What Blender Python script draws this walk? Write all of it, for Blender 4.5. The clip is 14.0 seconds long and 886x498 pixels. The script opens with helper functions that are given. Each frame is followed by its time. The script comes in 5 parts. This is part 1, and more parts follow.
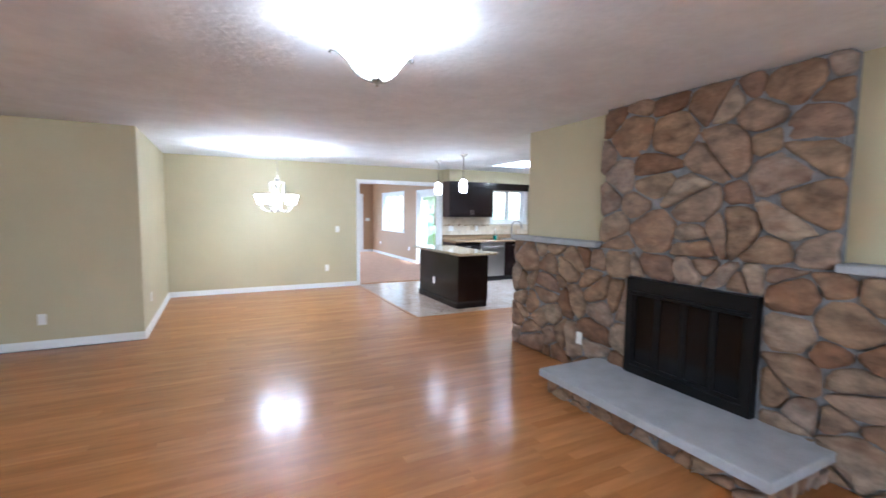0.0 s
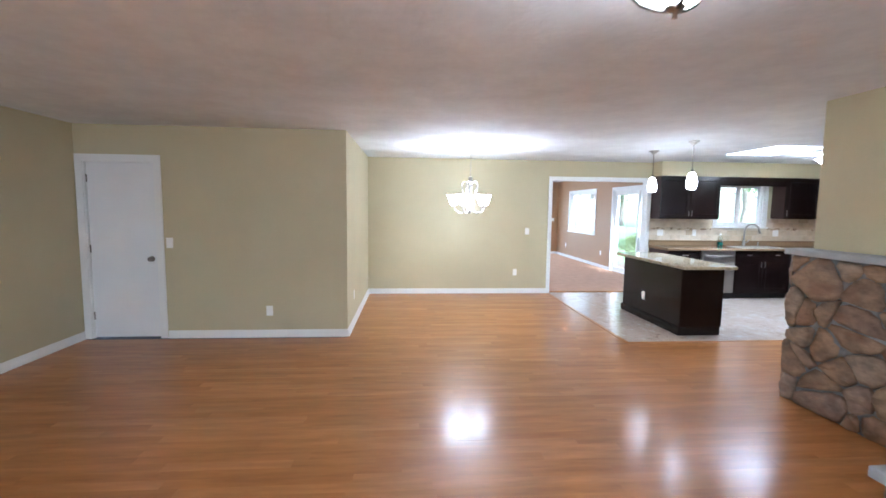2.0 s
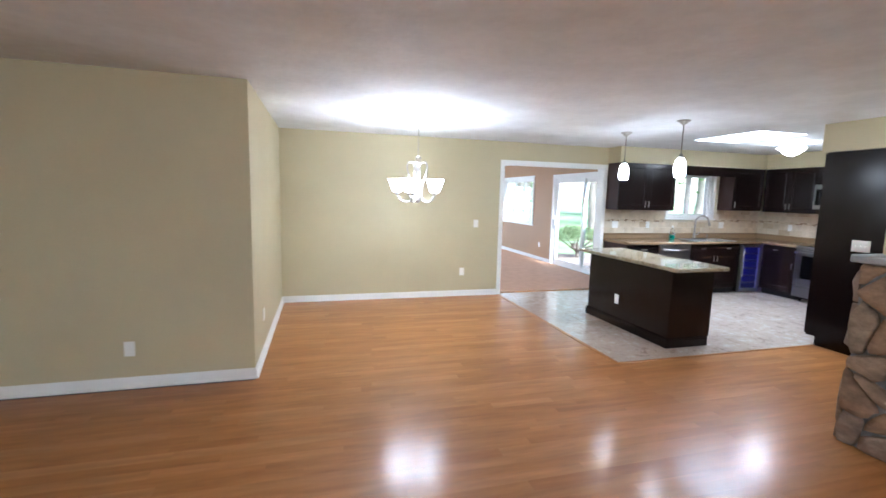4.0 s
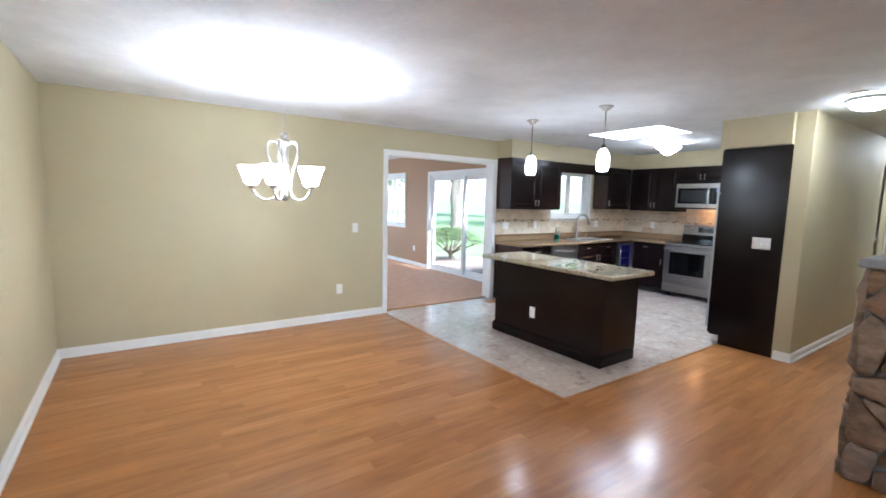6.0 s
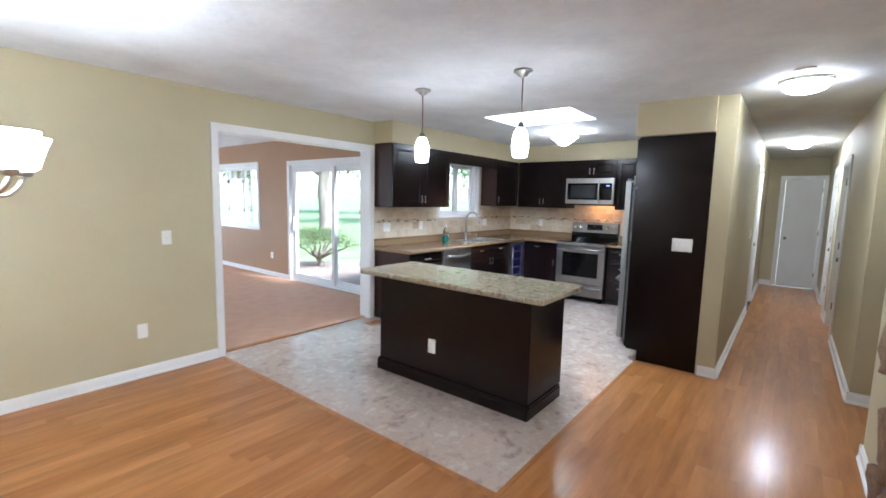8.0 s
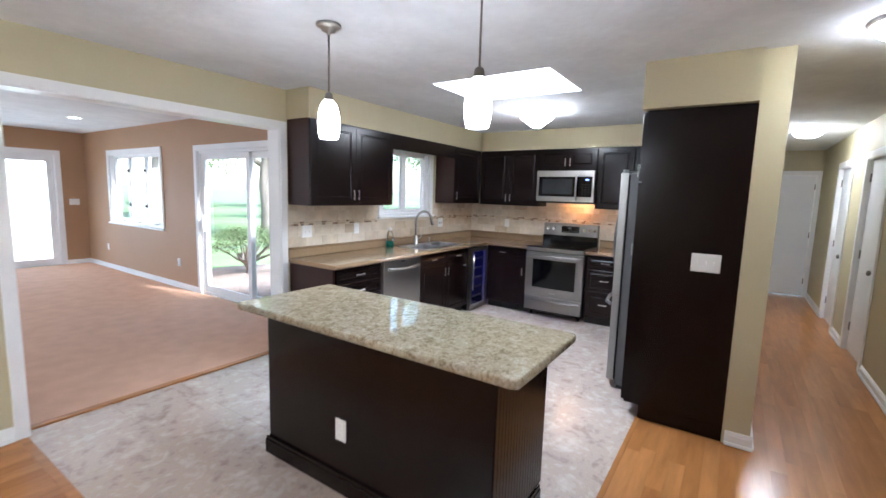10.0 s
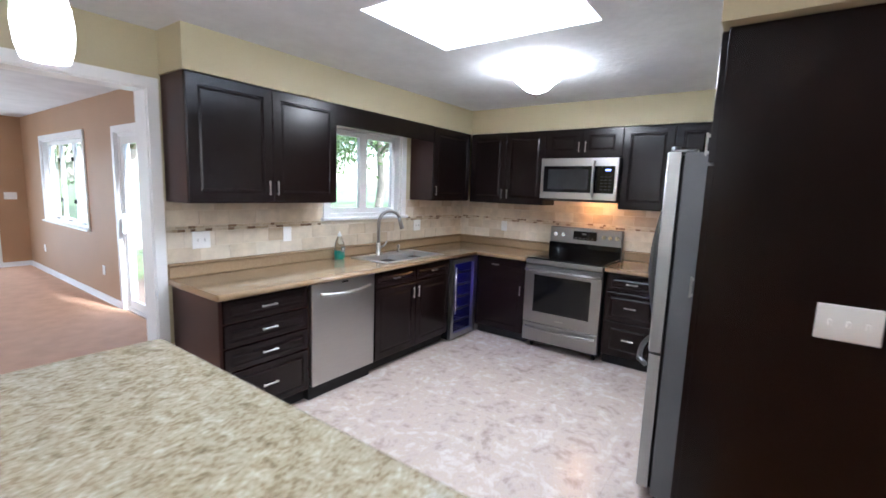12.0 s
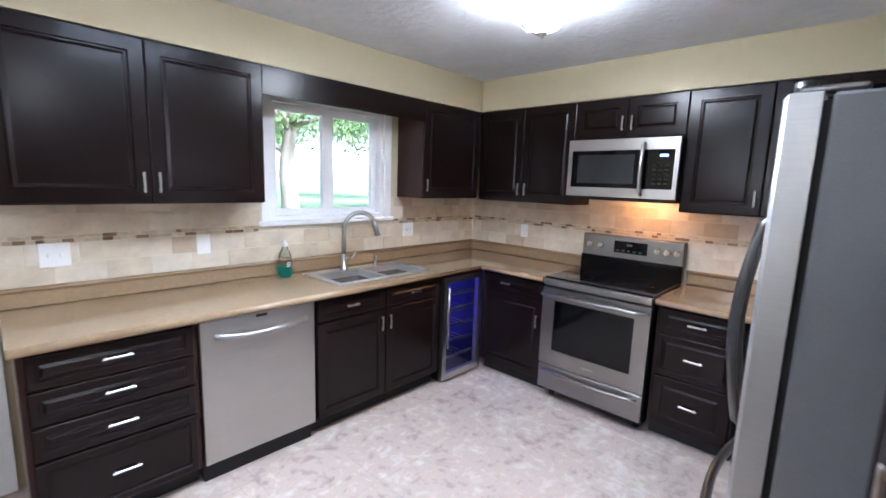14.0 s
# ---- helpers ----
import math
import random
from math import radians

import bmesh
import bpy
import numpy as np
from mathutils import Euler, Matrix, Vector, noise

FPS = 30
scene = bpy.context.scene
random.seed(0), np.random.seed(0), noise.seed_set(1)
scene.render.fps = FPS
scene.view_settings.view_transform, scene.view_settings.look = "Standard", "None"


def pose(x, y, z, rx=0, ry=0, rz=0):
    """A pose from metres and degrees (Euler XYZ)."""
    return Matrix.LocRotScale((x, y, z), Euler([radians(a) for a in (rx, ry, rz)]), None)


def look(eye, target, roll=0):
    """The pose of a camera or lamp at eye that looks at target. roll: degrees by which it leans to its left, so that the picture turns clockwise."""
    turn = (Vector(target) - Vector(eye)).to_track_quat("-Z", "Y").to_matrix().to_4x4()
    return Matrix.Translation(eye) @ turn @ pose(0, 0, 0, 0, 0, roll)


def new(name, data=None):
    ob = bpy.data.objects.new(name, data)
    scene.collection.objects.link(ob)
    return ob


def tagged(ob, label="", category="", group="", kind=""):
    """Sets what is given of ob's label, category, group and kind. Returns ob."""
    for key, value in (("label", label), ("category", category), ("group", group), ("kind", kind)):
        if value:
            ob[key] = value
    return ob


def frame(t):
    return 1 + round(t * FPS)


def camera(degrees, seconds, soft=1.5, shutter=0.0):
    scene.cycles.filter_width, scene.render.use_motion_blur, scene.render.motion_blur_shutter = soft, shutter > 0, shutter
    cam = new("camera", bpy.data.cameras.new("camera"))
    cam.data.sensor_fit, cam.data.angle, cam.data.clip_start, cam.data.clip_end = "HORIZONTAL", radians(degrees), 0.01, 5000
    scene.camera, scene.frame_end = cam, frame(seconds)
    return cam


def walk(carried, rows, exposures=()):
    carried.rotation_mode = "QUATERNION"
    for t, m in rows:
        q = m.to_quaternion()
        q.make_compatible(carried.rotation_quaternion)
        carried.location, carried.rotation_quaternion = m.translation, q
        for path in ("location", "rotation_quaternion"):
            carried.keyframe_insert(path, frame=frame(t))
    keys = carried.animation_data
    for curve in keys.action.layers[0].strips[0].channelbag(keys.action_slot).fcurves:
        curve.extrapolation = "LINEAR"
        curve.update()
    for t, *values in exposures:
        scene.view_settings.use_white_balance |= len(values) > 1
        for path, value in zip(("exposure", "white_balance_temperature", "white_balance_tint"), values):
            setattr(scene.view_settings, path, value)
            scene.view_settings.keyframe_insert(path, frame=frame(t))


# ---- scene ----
cam = camera(90.7, 14.0, soft=1.6, shutter=0.5)

PATH = [
    (0, (1.136, 1.126, 1.523), (2.039, 2.903, 1.353), 0.7),
    (0.5, (1.053, 1.212, 1.551), (1.746, 3.08, 1.382), 0.6),
    (1, (1.023, 1.368, 1.556), (1.489, 3.307, 1.396), 0.5),
    (1.5, (1.011, 1.623, 1.551), (1.278, 3.598, 1.389), 0.7),
    (2, (1.048, 1.93, 1.555), (1.201, 3.916, 1.369), 0.7),
    (2.5, (0.963, 2.28, 1.6), (1.144, 4.259, 1.37), 1.0),
    (5, (0.853, 4.043, 1.537), (1.71, 5.836, 1.311), 1.4),
    (5.5, (0.899, 4.397, 1.523), (1.905, 6.111, 1.3), 1.5),
    (6, (0.958, 4.691, 1.519), (2.098, 6.319, 1.298), 1.4),
    (6.5, (1.102, 5.016, 1.505), (2.379, 6.539, 1.286), 1.2),
    (7, (1.284, 5.282, 1.524), (2.679, 6.696, 1.295), 1.2),
    (7.5, (1.529, 5.512, 1.516), (3.014, 6.832, 1.286), 1.3),
    (8, (1.776, 5.735, 1.524), (3.334, 6.969, 1.297), 1.3),
    (8.5, (2.036, 5.918, 1.546), (3.642, 7.089, 1.322), 1.2),
    (11, (3.622, 6.577, 1.548), (5.276, 7.672, 1.293), 1.8),
    (11.5, (3.966, 6.678, 1.54), (5.607, 7.792, 1.281), 1.9),
    (12, (4.316, 6.747, 1.541), (5.922, 7.909, 1.275), 2.0),
    (12.5, (4.653, 6.833, 1.554), (6.221, 8.042, 1.27), 2.0),
    (13, (4.939, 6.894, 1.559), (6.466, 8.151, 1.263), 1.9),
    (13.5, (5.257, 6.915, 1.562), (6.723, 8.243, 1.261), 1.8),
    (14, (5.518, 7.002, 1.562), (6.956, 8.358, 1.261), 1.9),
]
walk(cam, [(t, look(eye, target, roll)) for t, eye, target, roll in PATH],
     [(0, 3.0, 5000, 7), (2.7, 2.95, 5200, 7), (5, 2.70, 5300, 7), (8.5, 2.60, 5400, 8), (11, 2.63, 5500, 11), (12, 2.65, 5500, 11), (14, 2.82, 5350, 12)])

# ---- world, sun, exposure ----
world = bpy.data.worlds.new("sky")
scene.world = world
world.use_nodes = True
wn = world.node_tree
sky = wn.nodes.new("ShaderNodeTexSky")
sky.sky_type = "NISHITA"
sky.sun_disc = False
sky.sun_elevation = radians(43)
sky.sun_rotation = radians(188)
sky.air_density, sky.dust_density = 1.2, 2.0
wn.links.new(sky.outputs[0], wn.nodes["Background"].inputs[0])
wn.nodes["Background"].inputs[1].default_value = 0.15
sun_data = bpy.data.lights.new("sun", "SUN")
sun_data.energy, sun_data.angle, sun_data.color = 3.8, radians(10), (1.0, 0.96, 0.9)
sun_ob = new("sun", sun_data)
sun_ob.matrix_world = look((4, -30, 28), (0, 0, 0))


def lamp(name, x, y, z, watts, radius, colour=(1.0, 0.97, 0.93)):
    d = bpy.data.lights.new(name, "POINT")
    d.energy, d.shadow_soft_size, d.color = watts, radius, colour
    new(name, d).location = (x, y, z)


def window_lamp(name, eye, target, w, h, watts, colour=(0.9, 0.95, 1.0)):
    d = bpy.data.lights.new(name, "AREA")
    d.shape, d.size, d.size_y, d.energy, d.color = "RECTANGLE", w, h, watts, colour
    new(name, d).matrix_world = look(eye, target)


lamp("hood_lamp", 8.74, 8.10, 1.465, 1.3, 0.03, (1.0, 0.45, 0.16))
window_lamp("skylight_day", (6.35, 8.02, 2.86), (6.35, 8.02, 0), 0.7, 0.95, 11.0)
window_lamp("front_window_day", (0.2, -2.55, 1.5), (0.2, 4, 1.0), 3.1, 1.4, 13)
# Fill lamp in an unseen opening, added to brighten the family room.
window_lamp("family_west_fill", (0.26, 13.4, 1.4), (6, 13.4, 1.2), 3.4, 1.4, 13)
window_lamp("family_north_day", (4.82, 17.10, 1.05), (4.82, 5, 1.0), 1.7, 1.9, 8)

# ---- materials ----


def rgb(c):
    return (*c, 1.0)


def mat(name, colour, rough=0.5, metal=0.0, var=0.12, scale=6.0, fine=60.0, bump=0.0, bump_scale=120.0, coat=0.0, spec=0.5, second=None,
        emit=None, strength=0.0, rough_var=0.0, stretch=(1, 1, 1)):
    """A plain surface with variation at two scales, fine relief and uneven gloss."""
    m = bpy.data.materials.new(name)
    m.use_nodes = True
    nt = m.node_tree
    p = nt.nodes["Principled BSDF"]
    p.inputs["Roughness"].default_value, p.inputs["Metallic"].default_value = rough, metal
    p.inputs["Coat Weight"].default_value, p.inputs["Specular IOR Level"].default_value = coat, spec
    p.inputs["Coat Roughness"].default_value = 0.12
    tc = nt.nodes.new("ShaderNodeTexCoord")
    mp = nt.nodes.new("ShaderNodeMapping")
    mp.inputs["Scale"].default_value = stretch
    nt.links.new(tc.outputs["Object"], mp.inputs[0])
    big, small = nt.nodes.new("ShaderNodeTexNoise"), nt.nodes.new("ShaderNodeTexNoise")
    big.inputs["Scale"].default_value, big.inputs["Detail"].default_value = scale, 4
    small.inputs["Scale"].default_value, small.inputs["Detail"].default_value = fine, 3
    nt.links.new(mp.outputs[0], big.inputs["Vector"])
    nt.links.new(mp.outputs[0], small.inputs["Vector"])
    mixf = nt.nodes.new("ShaderNodeMath")
    mixf.operation = "MULTIPLY_ADD"
    nt.links.new(small.outputs[0], mixf.inputs[0])
    mixf.inputs[1].default_value = 0.4
    nt.links.new(big.outputs[0], mixf.inputs[2])
    ramp = nt.nodes.new("ShaderNodeValToRGB")
    other = second or tuple(min(1.0, c * (1 + 2 * var)) for c in colour)
    base = colour if second else tuple(c * (1 - var) for c in colour)
    ramp.color_ramp.elements[0].position, ramp.color_ramp.elements[1].position = 0.5, 0.95
    ramp.color_ramp.elements[0].color, ramp.color_ramp.elements[1].color = rgb(base), rgb(other)
    nt.links.new(mixf.outputs[0], ramp.inputs[0])
    nt.links.new(ramp.outputs[0], p.inputs["Base Color"])
    if rough_var:
        rm = nt.nodes.new("ShaderNodeMath")
        rm.operation = "MULTIPLY_ADD"
        nt.links.new(big.outputs[0], rm.inputs[0])
        rm.inputs[1].default_value, rm.inputs[2].default_value = rough_var, rough - rough_var / 2
        nt.links.new(rm.outputs[0], p.inputs["Roughness"])
    if bump:
        bn, b = nt.nodes.new("ShaderNodeTexNoise"), nt.nodes.new("ShaderNodeBump")
        bn.inputs["Scale"].default_value, bn.inputs["Detail"].default_value = bump_scale, 5
        nt.links.new(mp.outputs[0], bn.inputs["Vector"])
        nt.links.new(bn.outputs[0], b.inputs["Height"])
        b.inputs["Strength"].default_value, b.inputs["Distance"].default_value = bump, 0.01
        nt.links.new(b.outputs[0], p.inputs["Normal"])
    if emit:
        p.inputs["Emission Color"].default_value, p.inputs["Emission Strength"].default_value = rgb(emit), strength
    return m


def piece_random(nt):
    """A random number for each piece, be it an object of its own or an island of a joined mesh."""
    oi, ge, ad, fr = (nt.nodes.new(k) for k in ("ShaderNodeObjectInfo", "ShaderNodeNewGeometry", "ShaderNodeMath", "ShaderNodeMath"))
    nt.links.new(oi.outputs["Random"], ad.inputs[0])
    nt.links.new(ge.outputs["Random Per Island"], ad.inputs[1])
    fr.operation = "FRACT"
    nt.links.new(ad.outputs[0], fr.inputs[0])
    return fr.outputs[0]


def piece_mat(name, stops, rough, grain_scale, grain_stretch=(1, 1, 1), grain=0.35, bump=0.2, bump_scale=40, coat=0.0, offset=1.0, rough_var=0.0, metal=0.0, patch=None, coat_rough=0.14, spec=0.5):
    """A surface of many pieces: each takes its tone from the ramp, and grain lies over it."""
    m = bpy.data.materials.new(name)
    m.use_nodes = True
    nt = m.node_tree
    p = nt.nodes["Principled BSDF"]
    p.inputs["Roughness"].default_value, p.inputs["Coat Weight"].default_value, p.inputs["Coat Roughness"].default_value = rough, coat, coat_rough
    p.inputs["Metallic"].default_value, p.inputs["Specular IOR Level"].default_value = metal, spec
    rnd = piece_random(nt)
    ramp = nt.nodes.new("ShaderNodeValToRGB")
    els = ramp.color_ramp.elements
    while len(els) < len(stops):
        els.new(0.5)
    for e, (pos, c) in zip(els, stops):
        e.position, e.color = pos, rgb(c)
    nt.links.new(rnd, ramp.inputs[0])
    ge = nt.nodes.new("ShaderNodeNewGeometry")
    sh = nt.nodes.new("ShaderNodeVectorMath")
    sh.operation = "MULTIPLY_ADD"
    cx = nt.nodes.new("ShaderNodeCombineXYZ")
    mul = nt.nodes.new("ShaderNodeMath")
    mul.operation = "MULTIPLY"
    mul.inputs[1].default_value = 37.0 * offset
    nt.links.new(rnd, mul.inputs[0])
    for i in range(3):
        nt.links.new(mul.outputs[0], cx.inputs[i])
    nt.links.new(ge.outputs["Position"], sh.inputs[0])
    sh.inputs[1].default_value = grain_stretch
    nt.links.new(cx.outputs[0], sh.inputs[2])
    n = nt.nodes.new("ShaderNodeTexNoise")
    n.inputs["Scale"].default_value, n.inputs["Detail"].default_value, n.inputs["Roughness"].default_value = grain_scale, 4, 0.6
    nt.links.new(sh.outputs[0], n.inputs["Vector"])
    mr = nt.nodes.new("ShaderNodeMapRange")
    mr.inputs[1].default_value, mr.inputs[2].default_value = 0.3, 0.7
    mr.inputs[3].default_value, mr.inputs[4].default_value = 1 - grain, 1 + grain
    nt.links.new(n.outputs[0], mr.inputs[0])
    mm = nt.nodes.new("ShaderNodeVectorMath")
    mm.operation = "SCALE"
    nt.links.new(ramp.outputs[0], mm.inputs[0])
    nt.links.new(mr.outputs[0], mm.inputs["Scale"])
    colour = mm.outputs[0]
    if patch:
        n3, m3, mx = nt.nodes.new("ShaderNodeTexNoise"), nt.nodes.new("ShaderNodeMapRange"), nt.nodes.new("ShaderNodeMix")
        n3.inputs["Scale"].default_value, n3.inputs["Detail"].default_value = patch[1], 4
        nt.links.new(sh.outputs[0], n3.inputs["Vector"])
        nt.links.new(n3.outputs[0], m3.inputs[0])
        m3.inputs[1].default_value, m3.inputs[2].default_value, m3.inputs[4].default_value = 0.50, 0.66, patch[2]
        mx.data_type = "RGBA"
        nt.links.new(m3.outputs[0], mx.inputs[0])
        nt.links.new(colour, mx.inputs[6])
        mx.inputs[7].default_value = rgb(patch[0])
        colour = mx.outputs[2]
    nt.links.new(colour, p.inputs["Base Color"])
    if rough_var:
        rm = nt.nodes.new("ShaderNodeMath")
        rm.operation = "MULTIPLY_ADD"
        nt.links.new(n.outputs[0], rm.inputs[0])
        rm.inputs[1].default_value, rm.inputs[2].default_value = rough_var, rough - rough_var / 2
        nt.links.new(rm.outputs[0], p.inputs["Roughness"])
    if bump:
        n2, b = nt.nodes.new("ShaderNodeTexNoise"), nt.nodes.new("ShaderNodeBump")
        n2.inputs["Scale"].default_value, n2.inputs["Detail"].default_value = bump_scale, 6
        nt.links.new(sh.outputs[0], n2.inputs["Vector"])
        nt.links.new(n2.outputs[0], b.inputs["Height"])
        b.inputs["Strength"].default_value, b.inputs["Distance"].default_value = bump, 0.01
        nt.links.new(b.outputs[0], p.inputs["Normal"])
    return m


def blotch_mat(name, stops, scale, rough, detail=8, distort=0.6, fine=40, bump=0.05, coat=0.0, fleck=0.0):
    """Stone-like blotches: warped noise through a ramp of several colours."""
    m = bpy.data.materials.new(name)
    m.use_nodes = True
    nt = m.node_tree
    p = nt.nodes["Principled BSDF"]
    p.inputs["Roughness"].default_value, p.inputs["Coat Weight"].default_value, p.inputs["Coat Roughness"].default_value = rough, coat, 0.05
    ge = nt.nodes.new("ShaderNodeNewGeometry")
    n = nt.nodes.new("ShaderNodeTexNoise")
    n.inputs["Scale"].default_value, n.inputs["Detail"].default_value, n.inputs["Distortion"].default_value = scale, detail, distort
    n.inputs["Roughness"].default_value = 0.68
    nt.links.new(ge.outputs["Position"], n.inputs["Vector"])
    src = n.outputs[0]
    if fleck:
        nf, ma = nt.nodes.new("ShaderNodeTexNoise"), nt.nodes.new("ShaderNodeMix")
        nf.inputs["Scale"].default_value, nf.inputs["Detail"].default_value, nf.inputs["Distortion"].default_value = scale * 4, 8, 0.2
        nt.links.new(ge.outputs["Position"], nf.inputs["Vector"])
        ma.inputs[0].default_value = fleck
        nt.links.new(n.outputs[0], ma.inputs[2])
        nt.links.new(nf.outputs[0], ma.inputs[3])
        src = ma.outputs[0]
    ramp = nt.nodes.new("ShaderNodeValToRGB")
    els = ramp.color_ramp.elements
    while len(els) < len(stops):
        els.new(0.5)
    for e, (pos, c) in zip(els, stops):
        e.position, e.color = pos, rgb(c)
    nt.links.new(src, ramp.inputs[0])
    nt.links.new(ramp.outputs[0], p.inputs["Base Color"])
    n2, b = nt.nodes.new("ShaderNodeTexNoise"), nt.nodes.new("ShaderNodeBump")
    n2.inputs["Scale"].default_value, n2.inputs["Detail"].default_value = fine, 4
    nt.links.new(ge.outputs["Position"], n2.inputs["Vector"])
    nt.links.new(n2.outputs[0], b.inputs["Height"])
    b.inputs["Strength"].default_value, b.inputs["Distance"].default_value = bump, 0.004
    nt.links.new(b.outputs[0], p.inputs["Normal"])
    return m


def glass(name, colour=(1, 1, 1), rough=0.0):
    m = bpy.data.materials.new(name)
    m.use_nodes = True
    p = m.node_tree.nodes["Principled BSDF"]
    p.inputs["Base Color"].default_value, p.inputs["Roughness"].default_value = rgb(colour), rough
    p.inputs["Transmission Weight"].default_value, p.inputs["IOR"].default_value = 1.0, 1.45
    return m


M_wall = mat("khaki_wall_paint", (0.50, 0.445, 0.285), 0.6, var=0.03, scale=1.5, fine=90, bump=0.10, bump_scale=180)
M_tan = mat("tan_wall_paint", (0.375, 0.225, 0.122), 0.6, var=0.03, scale=1.5, fine=90, bump=0.08, bump_scale=180)
M_ceil = mat("ceiling_texture", (0.69, 0.71, 0.73), 0.8, var=0.05, scale=3.2, fine=14, bump=0.45, bump_scale=18)
M_white = mat("white_trim_paint", (0.80, 0.80, 0.79), 0.35, var=0.02, scale=4, fine=50, bump=0.03)
M_door = mat("white_door_paint", (0.78, 0.79, 0.80), 0.4, var=0.02, scale=2, fine=60, bump=0.03)
M_plate = mat("white_plastic", (0.82, 0.82, 0.80), 0.3, var=0.01)
M_esp = mat("espresso_wood", (0.0085, 0.0043, 0.0040), 0.23, var=0.06, scale=3, fine=30, spec=0.23, rough_var=0.02, stretch=(1, 1, 0.15))
# Reddish side panels; the light falling on them is part of this brighter colour.
M_espsidelit = mat("espresso_side_lit", (0.034, 0.0135, 0.0105), 0.34, var=0.10, scale=3, fine=30, spec=0.26, rough_var=0.03, stretch=(1, 1, 0.15))
M_black = mat("matt_black_metal", (0.005, 0.005, 0.005), 0.45, var=0.2, scale=8, bump=0.05, spec=0.25)
M_dark = mat("dark_gap", (0.01, 0.009, 0.009), 0.7)
M_glassblk = mat("black_glass", (0.003, 0.003, 0.0035), 0.07, var=0.05, spec=0.32)
M_ring = mat("burner_mark", (0.02, 0.02, 0.02), 0.25)
M_fireglass = mat("fire_glass", (0.004, 0.004, 0.004), 0.12, var=0.1, spec=0.3)
M_steel = mat("brushed_steel", (0.48, 0.47, 0.455), 0.30, 1.0, var=0.05, scale=1.2, fine=140, bump=0.04, bump_scale=200, rough_var=0.08, stretch=(0.05, 0.05, 1))
# Copy of brushed_steel, darkened so its dimmer reflections lie in the colour.
M_rangedim = mat("dimmed_range_steel", (0.31, 0.30, 0.29), 0.30, 1.0, var=0.05, scale=1.2, fine=140, bump=0.04, bump_scale=200, rough_var=0.08, stretch=(0.05, 0.05, 1))
M_steelg = mat("grey_fridge_side", (0.118, 0.118, 0.118), 0.42, 0.0, var=0.12, scale=2.5, fine=250, bump=0.08, bump_scale=350)
M_handle = mat("dark_steel_handle", (0.16, 0.16, 0.16), 0.30, 1.0, var=0.05, fine=120)
M_basin = mat("sink_steel", (0.66, 0.655, 0.645), 0.30, 0.85, var=0.04, fine=120)
M_fridge = mat("satin_steel", (0.40, 0.40, 0.385), 0.42, 0.75, var=0.05, scale=1.2, fine=140, bump=0.04, bump_scale=200, rough_var=0.08, stretch=(0.05, 0.05, 1))
M_nickel = mat("brushed_nickel", (0.42, 0.40, 0.37), 0.33, 1.0, var=0.04, fine=100)
# Dull nickel; its dark colour also paints shade onto pendant rods and bowl arms.
M_dullshade = mat("dull_shaded_nickel", (0.20, 0.185, 0.165), 0.38, 1.0, var=0.06, fine=100)
M_chrome = mat("chrome", (0.78, 0.77, 0.76), 0.12, 1.0, var=0.02)
M_counter = blotch_mat("tan_laminate", [(0.30, (0.272, 0.182, 0.10)), (0.5, (0.300, 0.206, 0.117)), (0.7, (0.335, 0.234, 0.136))], 60, 0.14, fine=300, bump=0.02, coat=0.3)
M_quartz = blotch_mat("speckled_stone_top", [(0.36, (0.17, 0.13, 0.078)), (0.43, (0.27, 0.22, 0.137)), (0.49, (0.347, 0.30, 0.204)), (0.55, (0.40, 0.354, 0.257)), (0.64, (0.52, 0.482, 0.386))],
                      19, 0.045, detail=9, distort=0.9, fine=200, bump=0.001, fleck=0.4)
M_vinyl = blotch_mat("stone_look_vinyl", [(0.34, (0.33, 0.25, 0.205)), (0.42, (0.42, 0.335, 0.285)), (0.475, (0.52, 0.43, 0.375)), (0.51, (0.50, 0.40, 0.33)), (0.56, (0.55, 0.475, 0.42)), (0.66, (0.64, 0.58, 0.525))],
                     4.2, 0.19, detail=14, distort=1.1, fine=45, bump=0.12, fleck=0.36)
M_carpet = mat("tan_carpet", (0.60, 0.375, 0.255), 0.95, var=0.05, scale=6, fine=220, bump=0.4, bump_scale=260, spec=0.1)
M_mortar = mat("grey_mortar", (0.185, 0.188, 0.19), 0.9, var=0.2, scale=12, fine=90, bump=0.7, bump_scale=60)
M_slab = mat("pale_hearth_slab", (0.36, 0.375, 0.395), 0.75, var=0.08, scale=6, fine=60, bump=0.35, bump_scale=50)
M_stone = piece_mat("field_stone", [(0.0, (0.170, 0.080, 0.038)), (0.14, (0.270, 0.190, 0.118)), (0.28, (0.185, 0.105, 0.058)), (0.42, (0.290, 0.222, 0.155)), (0.56, (0.225, 0.155, 0.105)), (0.70, (0.240, 0.145, 0.078)), (0.85, (0.255, 0.195, 0.150)), (1.0, (0.155, 0.075, 0.036))],
                    0.85, 8, (0.8, 0.8, 1.5), grain=0.48, bump=1.0, bump_scale=26, patch=((0.165, 0.075, 0.034), 4.5, 0.5))
M_plank = piece_mat("oak_plank", [(0.0, (0.345, 0.138, 0.038)), (0.25, (0.370, 0.154, 0.044)), (0.5, (0.385, 0.163, 0.048)), (0.8, (0.425, 0.190, 0.061)), (0.9, (0.375, 0.156, 0.045)), (1.0, (0.352, 0.142, 0.039))],
                    0.40, 6, (0.35, 2.4, 1), grain=0.20, bump=0.010, bump_scale=9, coat=0.6, coat_rough=0.19, spec=0.12)
